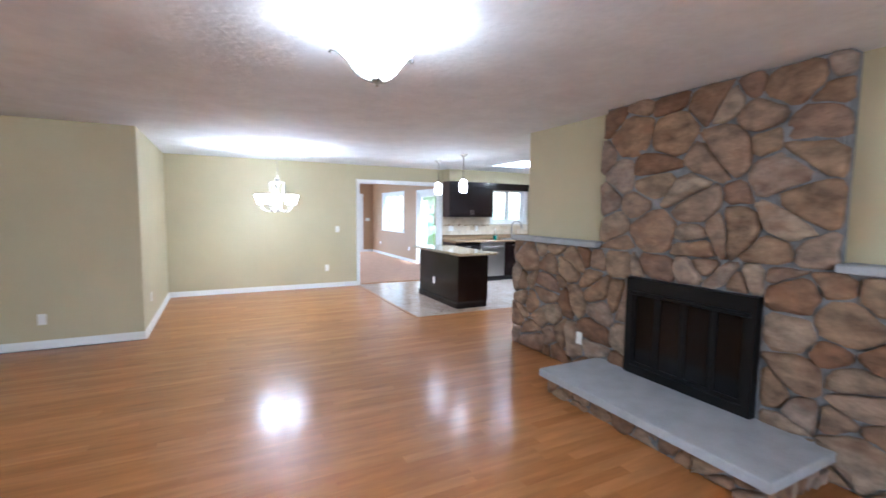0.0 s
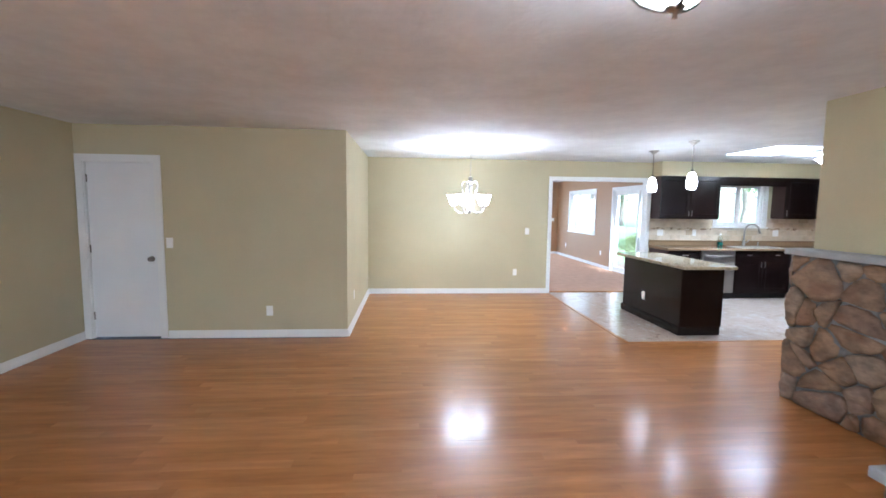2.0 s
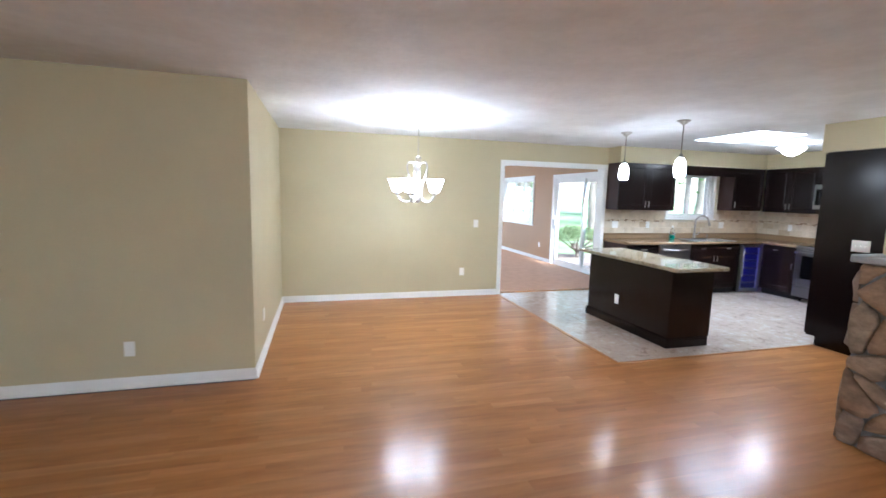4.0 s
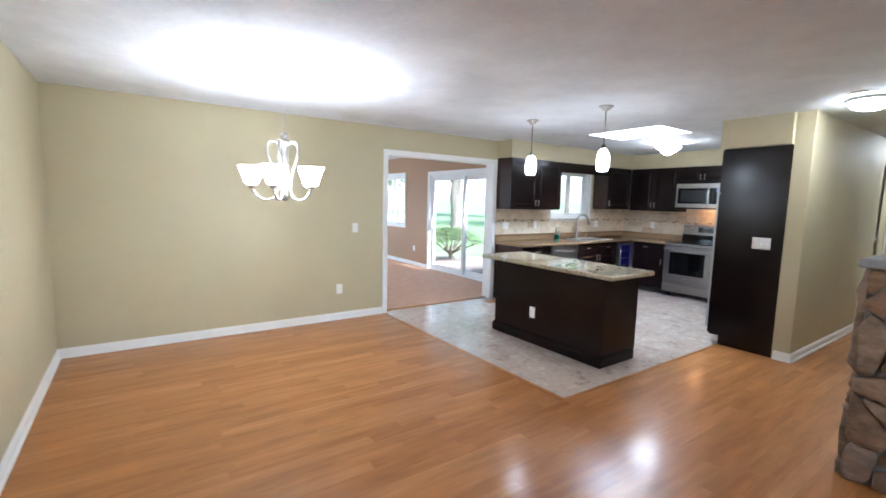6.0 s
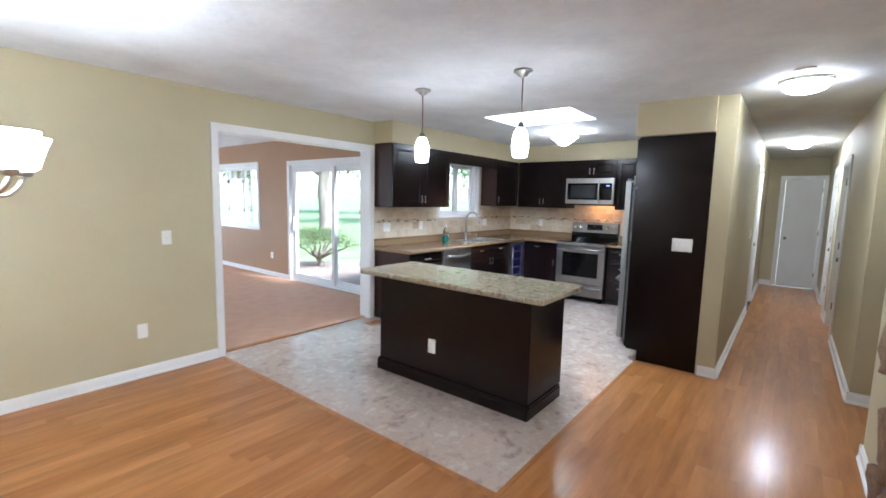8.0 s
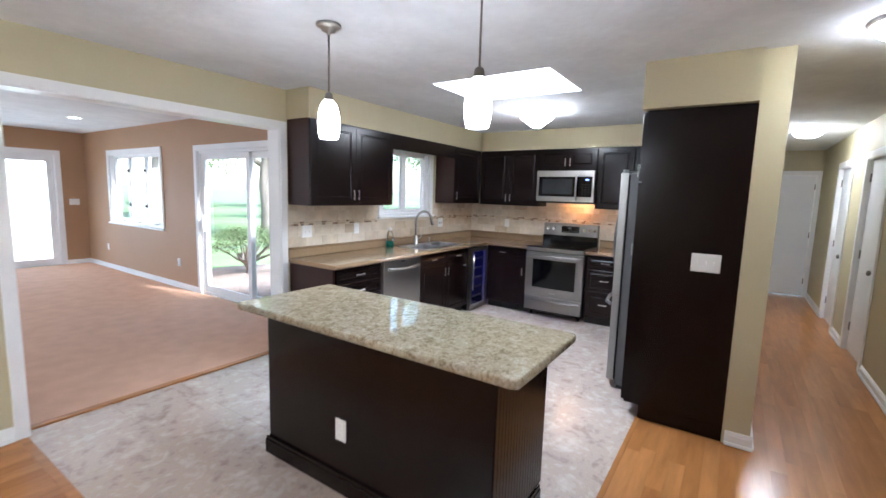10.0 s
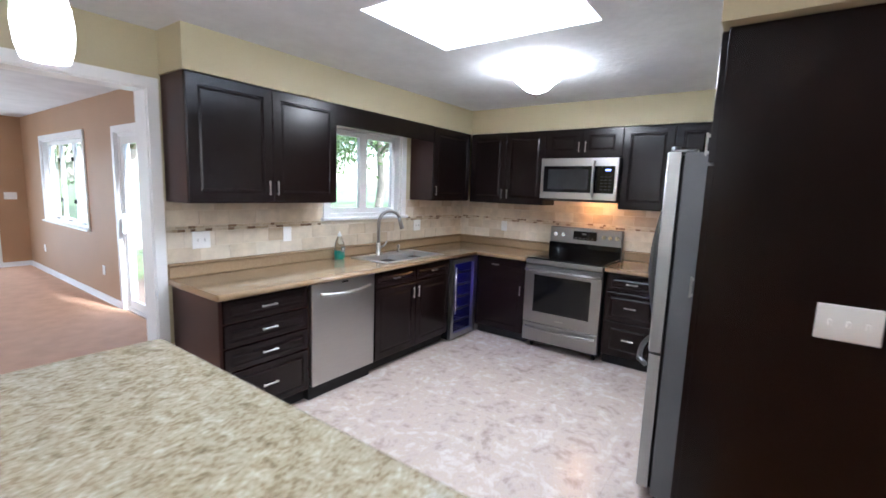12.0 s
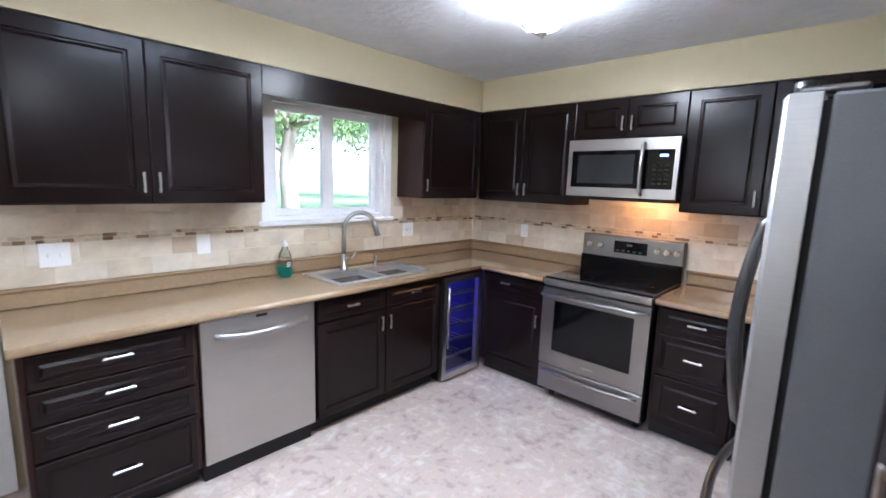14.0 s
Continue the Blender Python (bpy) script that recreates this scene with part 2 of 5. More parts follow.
M_tile = piece_mat("travertine_tile", [(0.0, (0.47, 0.37, 0.25)), (0.25, (0.58, 0.50, 0.38)), (0.55, (0.64, 0.57, 0.46)), (0.8, (0.55, 0.45, 0.32)), (1.0, (0.61, 0.54, 0.43))],
                   0.42, 9, grain=0.14, bump=0.15, bump_scale=60)
M_mosaic = piece_mat("mosaic_chip", [(0.0, (0.17, 0.10, 0.055)), (0.22, (0.22, 0.14, 0.08)), (0.3, (0.50, 0.41, 0.28)), (0.7, (0.58, 0.50, 0.37)), (1.0, (0.46, 0.37, 0.24))], 0.3, 20, grain=0.2, bump=0.1)
M_grout = mat("pale_grout", (0.62, 0.55, 0.44), 0.9, var=0.06, bump=0.2)
M_glass = glass("window_glass")
M_opal = mat("lit_opal_glass", (0.9, 0.88, 0.84), 0.3, emit=(1.0, 0.97, 0.93), strength=7.2)
M_bowl = mat("lit_alabaster_bowl", (0.9, 0.88, 0.84), 0.3, emit=(1.0, 0.96, 0.90), strength=6.0)
M_dome = mat("lit_frosted_dome", (0.9, 0.88, 0.84), 0.3, emit=(1.0, 0.96, 0.90), strength=11.5)
M_dome_far = mat("lit_frosted_far_dome", (0.9, 0.88, 0.84), 0.3, emit=(1.0, 0.97, 0.93), strength=17.0)
M_kbowl = mat("lit_kitchen_bowl", (0.9, 0.88, 0.84), 0.3, emit=(1.0, 0.96, 0.90), strength=10.5)
M_blue = mat("blue_lit_interior", (0.05, 0.05, 0.2), 0.4, emit=(0.10, 0.08, 1.0), strength=1.0)
M_led = mat("blue_display", (0.02, 0.02, 0.05), 0.3, emit=(0.25, 0.35, 1.0), strength=0.9)
M_red = mat("red_indicator", (0.1, 0.01, 0.01), 0.3, emit=(1.0, 0.12, 0.05), strength=0.25)
M_soap = mat("green_soap", (0.01, 0.30, 0.22), 0.25)
M_clear = glass("clear_plastic", (0.95, 1, 0.98), 0.05)
M_label = mat("soap_label", (0.02, 0.05, 0.05), 0.5)
M_grass = mat("lawn_grass", (0.11, 0.17, 0.065), 0.9, var=0.25, scale=0.8, fine=40, bump=0.8, bump_scale=60)
M_mulch = mat("bark_mulch", (0.11, 0.075, 0.055), 0.95, var=0.5, scale=14, fine=60, bump=1.0, bump_scale=45, second=(0.30, 0.25, 0.21))
M_bark = mat("tree_bark", (0.16, 0.14, 0.12), 0.95, var=0.3, scale=6, fine=30, bump=1.0, bump_scale=25, stretch=(1, 1, 0.25))
M_leaf = piece_mat("leaf", [(0.0, (0.06, 0.10, 0.032)), (0.5, (0.085, 0.135, 0.045)), (1.0, (0.11, 0.165, 0.06))], 0.6, 8, grain=0.2, bump=0.0)
M_vent = mat("floor_register", (0.42, 0.19, 0.08), 0.4, 0.3, var=0.1)

# ---- mesh helpers ----


def box(bm, x0, y0, z0, x1, y1, z1, bevel=0.0, seg=1):
    vs = [bm.verts.new((x, y, z)) for x in (x0, x1) for y in (y0, y1) for z in (z0, z1)]
    fs = [bm.faces.new([vs[i] for i in q]) for q in ((0, 1, 3, 2), (4, 6, 7, 5), (0, 4, 5, 1), (2, 3, 7, 6), (0, 2, 6, 4), (1, 5, 7, 3))]
    if bevel:
        es = list({e for f in fs for e in f.edges})
        bmesh.ops.bevel(bm, geom=es, offset=bevel, segments=seg, affect="EDGES", profile=0.5)
    return bm


def B(*a, **k):
    return box(bmesh.new(), *a, **k)


def ring(bm, along, outer, inner, b0, b1, open_bottom=False):
    """A frame: the outer rectangle (a0, z0, a1, z1) less the inner one, from b0 to b1 thick, in a wall along x or y."""
    b0, b1 = sorted((b0, b1))
    rows = []
    for b in (b0, b1):
        for a0, z0, a1, z1 in (outer, inner):
            rows.append([bm.verts.new((a, b, z) if along == "x" else (b, a, z)) for a, z in ((a0, z0), (a1, z0), (a1, z1), (a0, z1))])
    fo, fi, bo, bi = rows
    for k in range(1 if open_bottom else 0, 4):
        j = (k + 1) % 4
        for q in ((fo[k], fo[j], fi[j], fi[k]), (bo[k], bi[k], bi[j], bo[j]), (fo[k], bo[k], bo[j], fo[j]), (fi[k], fi[j], bi[j], bi[k])):
            bm.faces.new(q)
    if open_bottom:
        bm.faces.new((fo[0], fi[0], bi[0], bo[0])), bm.faces.new((fo[1], bo[1], bi[1], fi[1]))
    return bm


def cyl(bm, p0, p1, r0, r1=None, n=14, caps=True):
    r1 = r0 if r1 is None else r1
    a, b = Vector(p0), Vector(p1)
    q = (b - a).to_track_quat("Z", "Y")
    ra = [bm.verts.new(a + q @ Vector((r0 * math.cos(2 * math.pi * i / n), r0 * math.sin(2 * math.pi * i / n), 0))) for i in range(n)]
    rb = [bm.verts.new(b + q @ Vector((r1 * math.cos(2 * math.pi * i / n), r1 * math.sin(2 * math.pi * i / n), 0))) for i in range(n)]
    for i in range(n):
        bm.faces.new((ra[i], ra[(i + 1) % n], rb[(i + 1) % n], rb[i])).smooth = True
    if caps:
        bm.faces.new(ra[::-1])
        bm.faces.new(rb)
    return bm


def lathe(bm, profile, n=28, centre=(0, 0, 0)):
    """Turns a profile of (radius, height) round the upright axis."""
    cx, cy, cz = centre
    rings = []
    for r, z in profile:
        if r < 1e-5:
            rings.append([bm.verts.new((cx, cy, cz + z))])
        else:
            rings.append([bm.verts.new((cx + r * math.cos(2 * math.pi * i / n), cy + r * math.sin(2 * math.pi * i / n), cz + z)) for i in range(n)])
    for a, b in zip(rings, rings[1:]):
        for i in range(n):
            j = (i + 1) % n
            if len(a) == 1 and len(b) == 1:
                continue
            f = (a[0], b[j], b[i]) if len(a) == 1 else (a[i], a[j], b[0]) if len(b) == 1 else (a[i], a[j], b[j], b[i])
            bm.faces.new(f).smooth = True
    return bm


def tube(bm, pts, r, n=10, r_end=None):
    """A round bar along a line of points."""
    pts = [Vector(p) for p in pts]
    rings = []
    for k, p in enumerate(pts):
        d = (pts[min(k + 1, len(pts) - 1)] - pts[max(k - 1, 0)]).normalized()
        q = d.to_track_quat("Z", "Y")
        rr = r if r_end is None else r + (r_end - r) * k / (len(pts) - 1)
        ring = [p + q @ Vector((rr * math.cos(2 * math.pi * i / n), rr * math.sin(2 * math.pi * i / n), 0)) for i in range(n)]
        if rings:
            prev = [v.co for v in rings[-1]]
            s = min(range(n), key=lambda o: (ring[o] - prev[0]).length)
            ring = ring[s:] + ring[:s]
        rings.append([bm.verts.new(v) for v in ring])
    for a, b in zip(rings, rings[1:]):
        for i in range(n):
            bm.faces.new((a[i], a[(i + 1) % n], b[(i + 1) % n], b[i])).smooth = True
    bm.faces.new(rings[0][::-1])
    bm.faces.new(rings[-1])
    return bm


def mesh(name, bm, material):
    bmesh.ops.recalc_face_normals(bm, faces=bm.faces)
    me = bpy.data.meshes.new(name)
    bm.to_mesh(me)
    bm.free()
    me.materials.append(material)
    return me


def part(name, bm, material, parent, label="", at=None):
    ob = new(name, mesh(name, bm, material))
    ob.parent = parent
    if at:
        ob.location = at
    return tagged(ob, label)


def thing(name, x, y, z, label, category, group="", rz=0.0):
    ob = new(name)
    ob.empty_display_size = 0.1
    ob.matrix_basis = pose(x, y, z, 0, 0, rz)
    return tagged(ob, label, category, group)


def single(name, bm, material, label, category, group="", at=(0, 0, 0), rz=0.0):
    ob = new(name, mesh(name, bm, material))
    ob.matrix_basis = pose(*at, 0, 0, rz)
    return tagged(ob, label, category, group)


def structure(name, bm, material, label=""):
    return tagged(new(name, mesh(name, bm, material)), label, "", "", "structure")


def cut_wall(name, along, a0, a1, b0, b1, z0, z1, holes, material, label=""):
    """A wall along x or y from a0 to a1, from b0 to b1 thick, with holes (a0, a1, z0, z1) through it."""
    bm = bmesh.new()
    cuts = sorted({a0, a1, *(h[0] for h in holes), *(h[1] for h in holes)})
    for p, q in zip(cuts, cuts[1:]):
        inside = [h for h in holes if h[0] <= p and h[1] >= q]
        spans = [(z0, z1)]
        for h in inside:
            spans = [s for lo, hi in spans for s in ((lo, min(hi, h[2])), (max(lo, h[3]), hi)) if s[1] - s[0] > 1e-4]
        for lo, hi in spans:
            box(bm, p, b0, lo, q, b1, hi) if along == "x" else box(bm, b0, p, lo, b1, q, hi)
    bmesh.ops.remove_doubles(bm, verts=bm.verts, dist=1e-5)
    return structure(name, bm, material, label)

# ---- the large structure ----
CEIL = 2.44
FCEIL = 2.50
XL, YS = -2.68, -2.5           # living room's side wall and the wall behind the start
YD, XRET, YDIN = 7.17, 0.31, 9.83  # door wall, return, dining and sink wall
XF, XPAINT, YF = 4.19, 4.36, 5.27  # stone face, painted wall above it, its end
XK = 8.94                      # range wall
YH0, YH1, XH = 5.26, 6.15, 12.4    # hall
XFAM, YFAM = 6.20, 16.9        # family room's window wall and far wall

cut_wall("wall_west", "y", YS, YD, XL - 0.12, XL, 0, CEIL, [], M_wall, "khaki painted wall")
cut_wall("wall_south", "x", XL - 0.12, 6.34, YS - 0.12, YS, 0, CEIL, [(-1.4, 1.8, 0.75, 2.2)], M_wall, "khaki painted wall")
cut_wall("wall_door", "x", XL - 0.12, XRET, YD, YD + 0.12, 0, CEIL, [(-2.60, -1.83, 0, 2.04)], M_wall, "khaki painted wall with a white door")
cut_wall("wall_closet", "x", XL - 0.12, XRET - 0.12, YD + 0.5, YD + 0.6, 0, CEIL, [], M_wall)
cut_wall("wall_return", "y", YD + 0.12, YDIN, XRET - 0.12, XRET, 0, CEIL, [], M_wall, "khaki painted return wall")
cut_wall("wall_dining", "x", XRET - 0.12, XK + 0.12, YDIN, YDIN + 0.14, 0, CEIL, [(3.645, 5.465, 0, 2.095), (6.84, 7.785, 1.27, 2.08)], M_wall,
         "khaki painted wall with a cased opening and a window")
cut_wall("wall_range", "y", 6.15, YDIN, XK, XK + 0.12, 0, CEIL, [], M_wall, "khaki painted kitchen wall")
cut_wall("wall_hall_north", "x", 6.20, XH, YH1, 6.30, 0, CEIL, [(9.45, 10.25, 0, 2.04)], M_wall, "khaki painted hall wall")
cut_wall("wall_hall_room", "x", 9.2, 10.6, 6.9, 7.0, 0, CEIL, [], M_wall)
cut_wall("wall_hall_south", "x", 6.36, XH, YH0 - 0.12, YH0, 0, CEIL, [(8.45, 9.25, 0, 2.04), (10.0, 10.8, 0, 2.04)], M_wall, "khaki painted hall wall")
cut_wall("wall_hall_end", "y", YH0 - 0.12, 6.30, XH, XH + 0.12, 0, CEIL, [(5.31, 5.89, 0, 2.04)], M_wall, "khaki painted hall end wall")
cut_wall("wall_foyer_east", "y", YS, YH0 - 0.12, 6.36, 6.48, 0, CEIL, [], M_wall)
cut_wall("wall_fireplace", "y", YS, YF - 0.12, XPAINT, XPAINT + 0.12, 0, CEIL, [], M_wall, "khaki painted wall above the stone")
cut_wall("wall_fireplace_end", "x", XPAINT, 5.36, YF - 0.12, YF, 0, CEIL, [], M_wall, "khaki painted end wall")
cut_wall("wall_family_east", "y", YDIN + 0.14, YFAM, XFAM, XFAM + 0.14, 0, 2.9, [(10.40, 12.72, 0.0, 2.06), (13.82, 15.74, 0.88, 2.08)], M_tan, "tan painted wall with a window and sliding door")
cut_wall("wall_family_north", "x", 0.2, XFAM + 0.14, YFAM, YFAM + 0.14, 0, 2.9, [(3.9, 5.75, 0.0, 2.06)], M_tan, "tan painted wall with a glazed door")
cut_wall("wall_family_west", "y", YDIN + 0.14, YFAM, 0.2, 0.34, 0, 2.9, [(11.6, 15.2, 0.65, 2.1)], M_tan)
structure("wall_family_south", box(box(box(bmesh.new(), 0.34, YDIN + 0.145, 0, 3.645, YDIN + 0.16, 2.9), 5.465, YDIN + 0.145, 0, XFAM, YDIN + 0.16, 2.9),
                                   3.645, YDIN + 0.145, 2.095, 5.465, YDIN + 0.16, 2.9), M_tan)

cl = bmesh.new()
for a in ((XL - 0.12, YS - 0.12, 5.97, YDIN + 0.14), (5.97, YS - 0.12, 6.72, 7.52), (5.97, 8.52, 6.72, YDIN + 0.14), (6.72, 4.9, XH + 0.12, 6.30), (6.72, 6.30, XK + 0.12, YDIN + 0.14), (XK + 0.12, 6.30, XH + 0.12, 7.1)):
    box(cl, a[0], a[1], CEIL, a[2], a[3], CEIL + 0.1)
structure("ceiling", cl, M_ceil, "white textured ceiling")
structure("ceiling_family", B(0.2, YDIN + 0.14, FCEIL, XFAM + 0.14, YFAM + 0.14, FCEIL + 0.1), M_ceil, "white family room ceiling")
# skylight shaft, open to the sky under a pane; extra height added to block sun
sh = bmesh.new()
box(sh, 5.93, 7.48, CEIL + 0.1, 5.97, 8.56, 3.7), box(sh, 6.72, 7.48, CEIL + 0.1, 6.76, 8.56, 3.7)
box(sh, 5.97, 7.48, CEIL + 0.1, 6.72, 7.52, 3.7), box(sh, 5.97, 8.52, CEIL + 0.1, 6.72, 8.56, 3.7)
structure("skylight_shaft", sh, M_white, "white skylight shaft in the ceiling")
pane = structure("skylight_pane", B(5.93, 7.48, 3.70, 6.76, 8.56, 3.706), M_glass)
pane.visible_shadow = False

# floors
structure("subfloor", B(XL - 0.12, YS - 0.12, -0.14, XH + 0.12, YDIN + 0.14, -0.014), M_dark)
floor_kitchen = structure("floor_kitchen", box(box(bmesh.new(), 3.64, 6.82, -0.013, 6.30, 9.92, -0.0012), 6.30, 6.30, -0.013, XK, YDIN, -0.0012), M_vinyl, "mottled pink-grey stone-look vinyl tile floor")
structure("floor_family", B(0.3, 9.95, -0.1, XFAM, YFAM, 0.012, bevel=0.004), M_carpet, "pinkish tan carpet")
structure("threshold", B(3.645, 9.90, -0.01, 5.465, 9.955, 0.014, bevel=0.005), M_plank, "wooden threshold strip")
edge = bmesh.new()
box(edge, 3.595, 6.79, -0.013, 3.64, YDIN, 0.003, bevel=0.0015), box(edge, 3.64, 6.79, -0.013, 6.22, 6.82, 0.003, bevel=0.0015)
structure("floor_border", edge, M_plank, "wooden border strip of the floor")


# trim
def skirting(a, b, face, nm="baseboard"):
    """A baseboard from a to b against a wall that it faces away from by the unit vector face."""
    (x0, y0), (x1, y1) = a, b
    fx, fy = face
    bm = bmesh.new()
    for h0, h1, t in ((0.0, 0.011, 0.026), (0.011, 0.018, 0.022), (0.018, 0.066, 0.014), (0.066, 0.078, 0.010), (0.078, 0.088, 0.006)):
        xs, ys = sorted((x0, x1)), sorted((y0, y1))
        lo = [xs[0] + min(0, fx * t), ys[0] + min(0, fy * t)]
        hi = [xs[1] + max(0, fx * t), ys[1] + max(0, fy * t)]
        box(bm, lo[0], lo[1], h0 + 0.002, hi[0], hi[1], h1 + 0.0021)
    return structure(nm, bm, M_white, "white baseboard")


skirting((XL, YS), (XL, YD), (1, 0))
skirting((XL, YS), (XPAINT, YS), (0, 1))
skirting((-1.75, YD), (XRET, YD), (0, -1))
skirting((XRET, YD - 0.016), (XRET, YDIN), (1, 0))
skirting((XRET, YDIN), (3.583, YDIN), (0, -1))
skirting((6.20, YH1 - 0.016), (6.20, 6.285), (-1, 0))
skirting((6.20, YH1), (9.38, YH1), (0, -1))
skirting((10.32, YH1), (XH, YH1), (0, -1))
skirting((XH, 5.96), (XH, YH1), (-1, 0))
skirting((6.36, YH0), (8.38, YH0), (0, 1))
skirting((9.32, YH0), (9.93, YH0), (0, 1))
skirting((10.87, YH0), (XH, YH0), (0, 1))
skirting((6.36, YS), (6.36, YH0 + 0.016), (-1, 0))
skirting((4.72, YF), (5.36, YF), (0, 1))
skirting((5.36, YF - 0.12), (5.36, YF + 0.016), (1, 0))
skirting((XFAM, 12.785), (XFAM, YFAM), (-1, 0))
skirting((5.83, YFAM), (XFAM, YFAM), (0, -1))
skirting((0.34, YFAM), (3.82, YFAM), (0, -1))


def casing(along, a0, a1, top, face, out, w=0.075, depth=0.14, t=0.018, nm="door_casing"):
    """White casing on one face of a wall and the lining through it. out: +1 or -1, the side that the face looks to."""
    bm = bmesh.new()
    bk = face - out * depth
    ring(bm, along, (a0 - w, 0.002, a1 + w, top + w), (a0 + 0.004, 0.002, a1 - 0.004, top - 0.004), face + out * 0.0015, face + out * t, True)
    ring(bm, along, (a0 - 0.002, 0.002, a1 + 0.002, top + 0.002), (a0 + 0.012, 0.002, a1 - 0.012, top - 0.012), face + out * 0.001, bk, True)
    bmesh.ops.recalc_face_normals(bm, faces=bm.faces)
    return structure(nm, bm, M_white, "white painted casing")


casing("x", -2.60, -1.83, 2.04, YD, -1, 0.07, 0.12)
casing("x", 3.645, 5.465, 2.095, YDIN, -1, 0.06, 0.16, nm="opening_casing")
casing("x", 9.45, 10.25, 2.04, YH1, -1, 0.07, 0.15)
casing("x", 8.45, 9.25, 2.04, YH0, 1, 0.07, 0.12)
casing("x", 10.0, 10.8, 2.04, YH0, 1, 0.07, 0.12)
casing("y", 5.31, 5.89, 2.04, XH, -1, 0.065, 0.12)
casing("y", 10.40, 12.72, 2.06, XFAM, -1, 0.065, 0.14, nm="slider_casing")
casing("x", 3.9, 5.75, 2.06, YFAM, -1, 0.08, 0.14, nm="slider_casing")


def flush_door(name, x, y, rz, w, hinge_left=True, label="white flush slab door, closed, with a round knob"):
    d = thing(name, x, y, 0, label, "door", rz=rz)
    d["kind"] = "structure"
    part("slab", B(0.005, 0.0, 0.012, w - 0.005, 0.035, 2.025, bevel=0.003), M_door, d)
    kx = w - 0.075 if hinge_left else 0.075
    k = lathe(bmesh.new(), [(0.0, 0.066), (0.018, 0.064), (0.027, 0.052), (0.026, 0.042), (0.012, 0.034), (0.011, 0.012), (0.03, 0.008), (0.032, 0.0)], 18)
    bmesh.ops.rotate(k, verts=k.verts, cent=(0, 0, 0), matrix=Matrix.Rotation(radians(90), 3, "X"))
    part("knob", k, M_dullshade, d, "dull nickel knob", at=(kx, 0, 0.93))
    for hz in (0.22, 1.0, 1.80):
        hx = 0.008 if hinge_left else w - 0.008
        part("hinge", cyl(bmesh.new(), (hx, -0.006, hz), (hx, -0.006, hz + 0.09), 0.007, n=8), M_dullshade, d)
    return d


flush_door("door_1", -2.588, YD + 0.03, 0, 0.746)
flush_door("door_2", XH + 0.03, 5.878, -90, 0.556, hinge_left=False)
flush_door("door_3", 9.462, YH1 + 0.06, 0, 0.776)
flush_door("door_4", 9.238, YH0 - 0.03, 180, 0.776)
flush_door("door_5", 10.788, YH0 - 0.03, 180, 0.776)


def plate(name, x, y, z, rz, w=0.075, h=0.118, kind="outlet", gang=1, label="white plastic outlet plate"):
    """A wall plate; locally it looks to -y and stands on the wall at y = 0."""
    p = thing(name, x, y, z, label, "outlet" if kind == "outlet" else "switch", rz=rz)
    part("plate", B(-w / 2, -0.007, -h / 2, w / 2, 0.0, h / 2, bevel=0.003), M_plate, p)
    for g in range(gang):
        gx = (g - (gang - 1) / 2) * 0.046
        if kind == "outlet":
            for s in (-1, 1):
                part("socket", B(gx - 0.015, -0.0095, s * 0.024 - 0.015, gx + 0.015, -0.005, s * 0.024 + 0.015, bevel=0.003), M_plate, p)
        else:
            part("toggle", B(gx - 0.005, -0.020, -0.012, gx + 0.005, -0.005, 0.010, bevel=0.002), M_plate, p)
    return p


plate("wall_outlet", -0.60, YD, 0.32, 0)
plate("wall_outlet", XRET, 7.78, 0.39, 90)
plate("wall_outlet", 2.99, YDIN, 0.39, 0)
plate("light_switch", 3.20, YDIN, 1.15, 0, kind="switch", label="white plastic light switch plate on the dining wall")
plate("light_switch", -1.70, YD, 1.12, 0, kind="switch", label="white plastic light switch plate beside the door")
plate("wall_outlet", 4.75, YF, 0.36, 180)
plate("wall_outlet", XFAM, 13.35, 0.40, -90)
plate("wall_outlet", XFAM, 16.0, 0.40, -90)
plate("light_switch", 6.0, YFAM, 1.2, 0, w=0.16, kind="switch", gang=2, label="white double light switch plate")
plate("light_switch", 8.9, YH1, 1.15, 0, kind="switch")

# ---- fireplace ----
fire = thing("fireplace", XF, 3.16, 0, "brown fieldstone fireplace with grey mortar and a raised hearth", "fireplace")


def fpart(name, bm, material, label=""):
    bmesh.ops.translate(bm, verts=bm.verts, vec=(-XF, -3.16, 0))
    return part(name, bm, material, fire, label)


YC0, YC1, YE = 2.29, 4.03, -0.6
FB = (2.66, 3.66, 0.17, 1.0)
XM = XF + 0.045
for y0, y1, z0, z1 in ((YE, FB[0], 0, 1.21), (FB[1], YF + 0.02, 0, 1.21), (FB[0], FB[1], FB[3], 1.21), (FB[0], FB[1], 0, FB[2])):
    fpart("mortar", B(XM - 0.014, y0, z0, XPAINT - 0.003, y1, z1), M_mortar, "grey mortar bed")
fpart("mortar", B(XM - 0.014, YC0 + 0.03, 1.21, XPAINT - 0.003, YC1 - 0.03, CEIL - 0.004), M_mortar, "grey mortar bed")
fpart("mortar", B(XPAINT - 0.003, YF + 0.003, 0, 4.60, YF + 0.042, 1.21), M_mortar, "grey mortar bed")


def shelf(y0, y1, bm=None):
    return box(bm or bmesh.new(), XF - 0.035, y0, 1.212, XPAINT - 0.002, y1, 1.262, bevel=0.008)


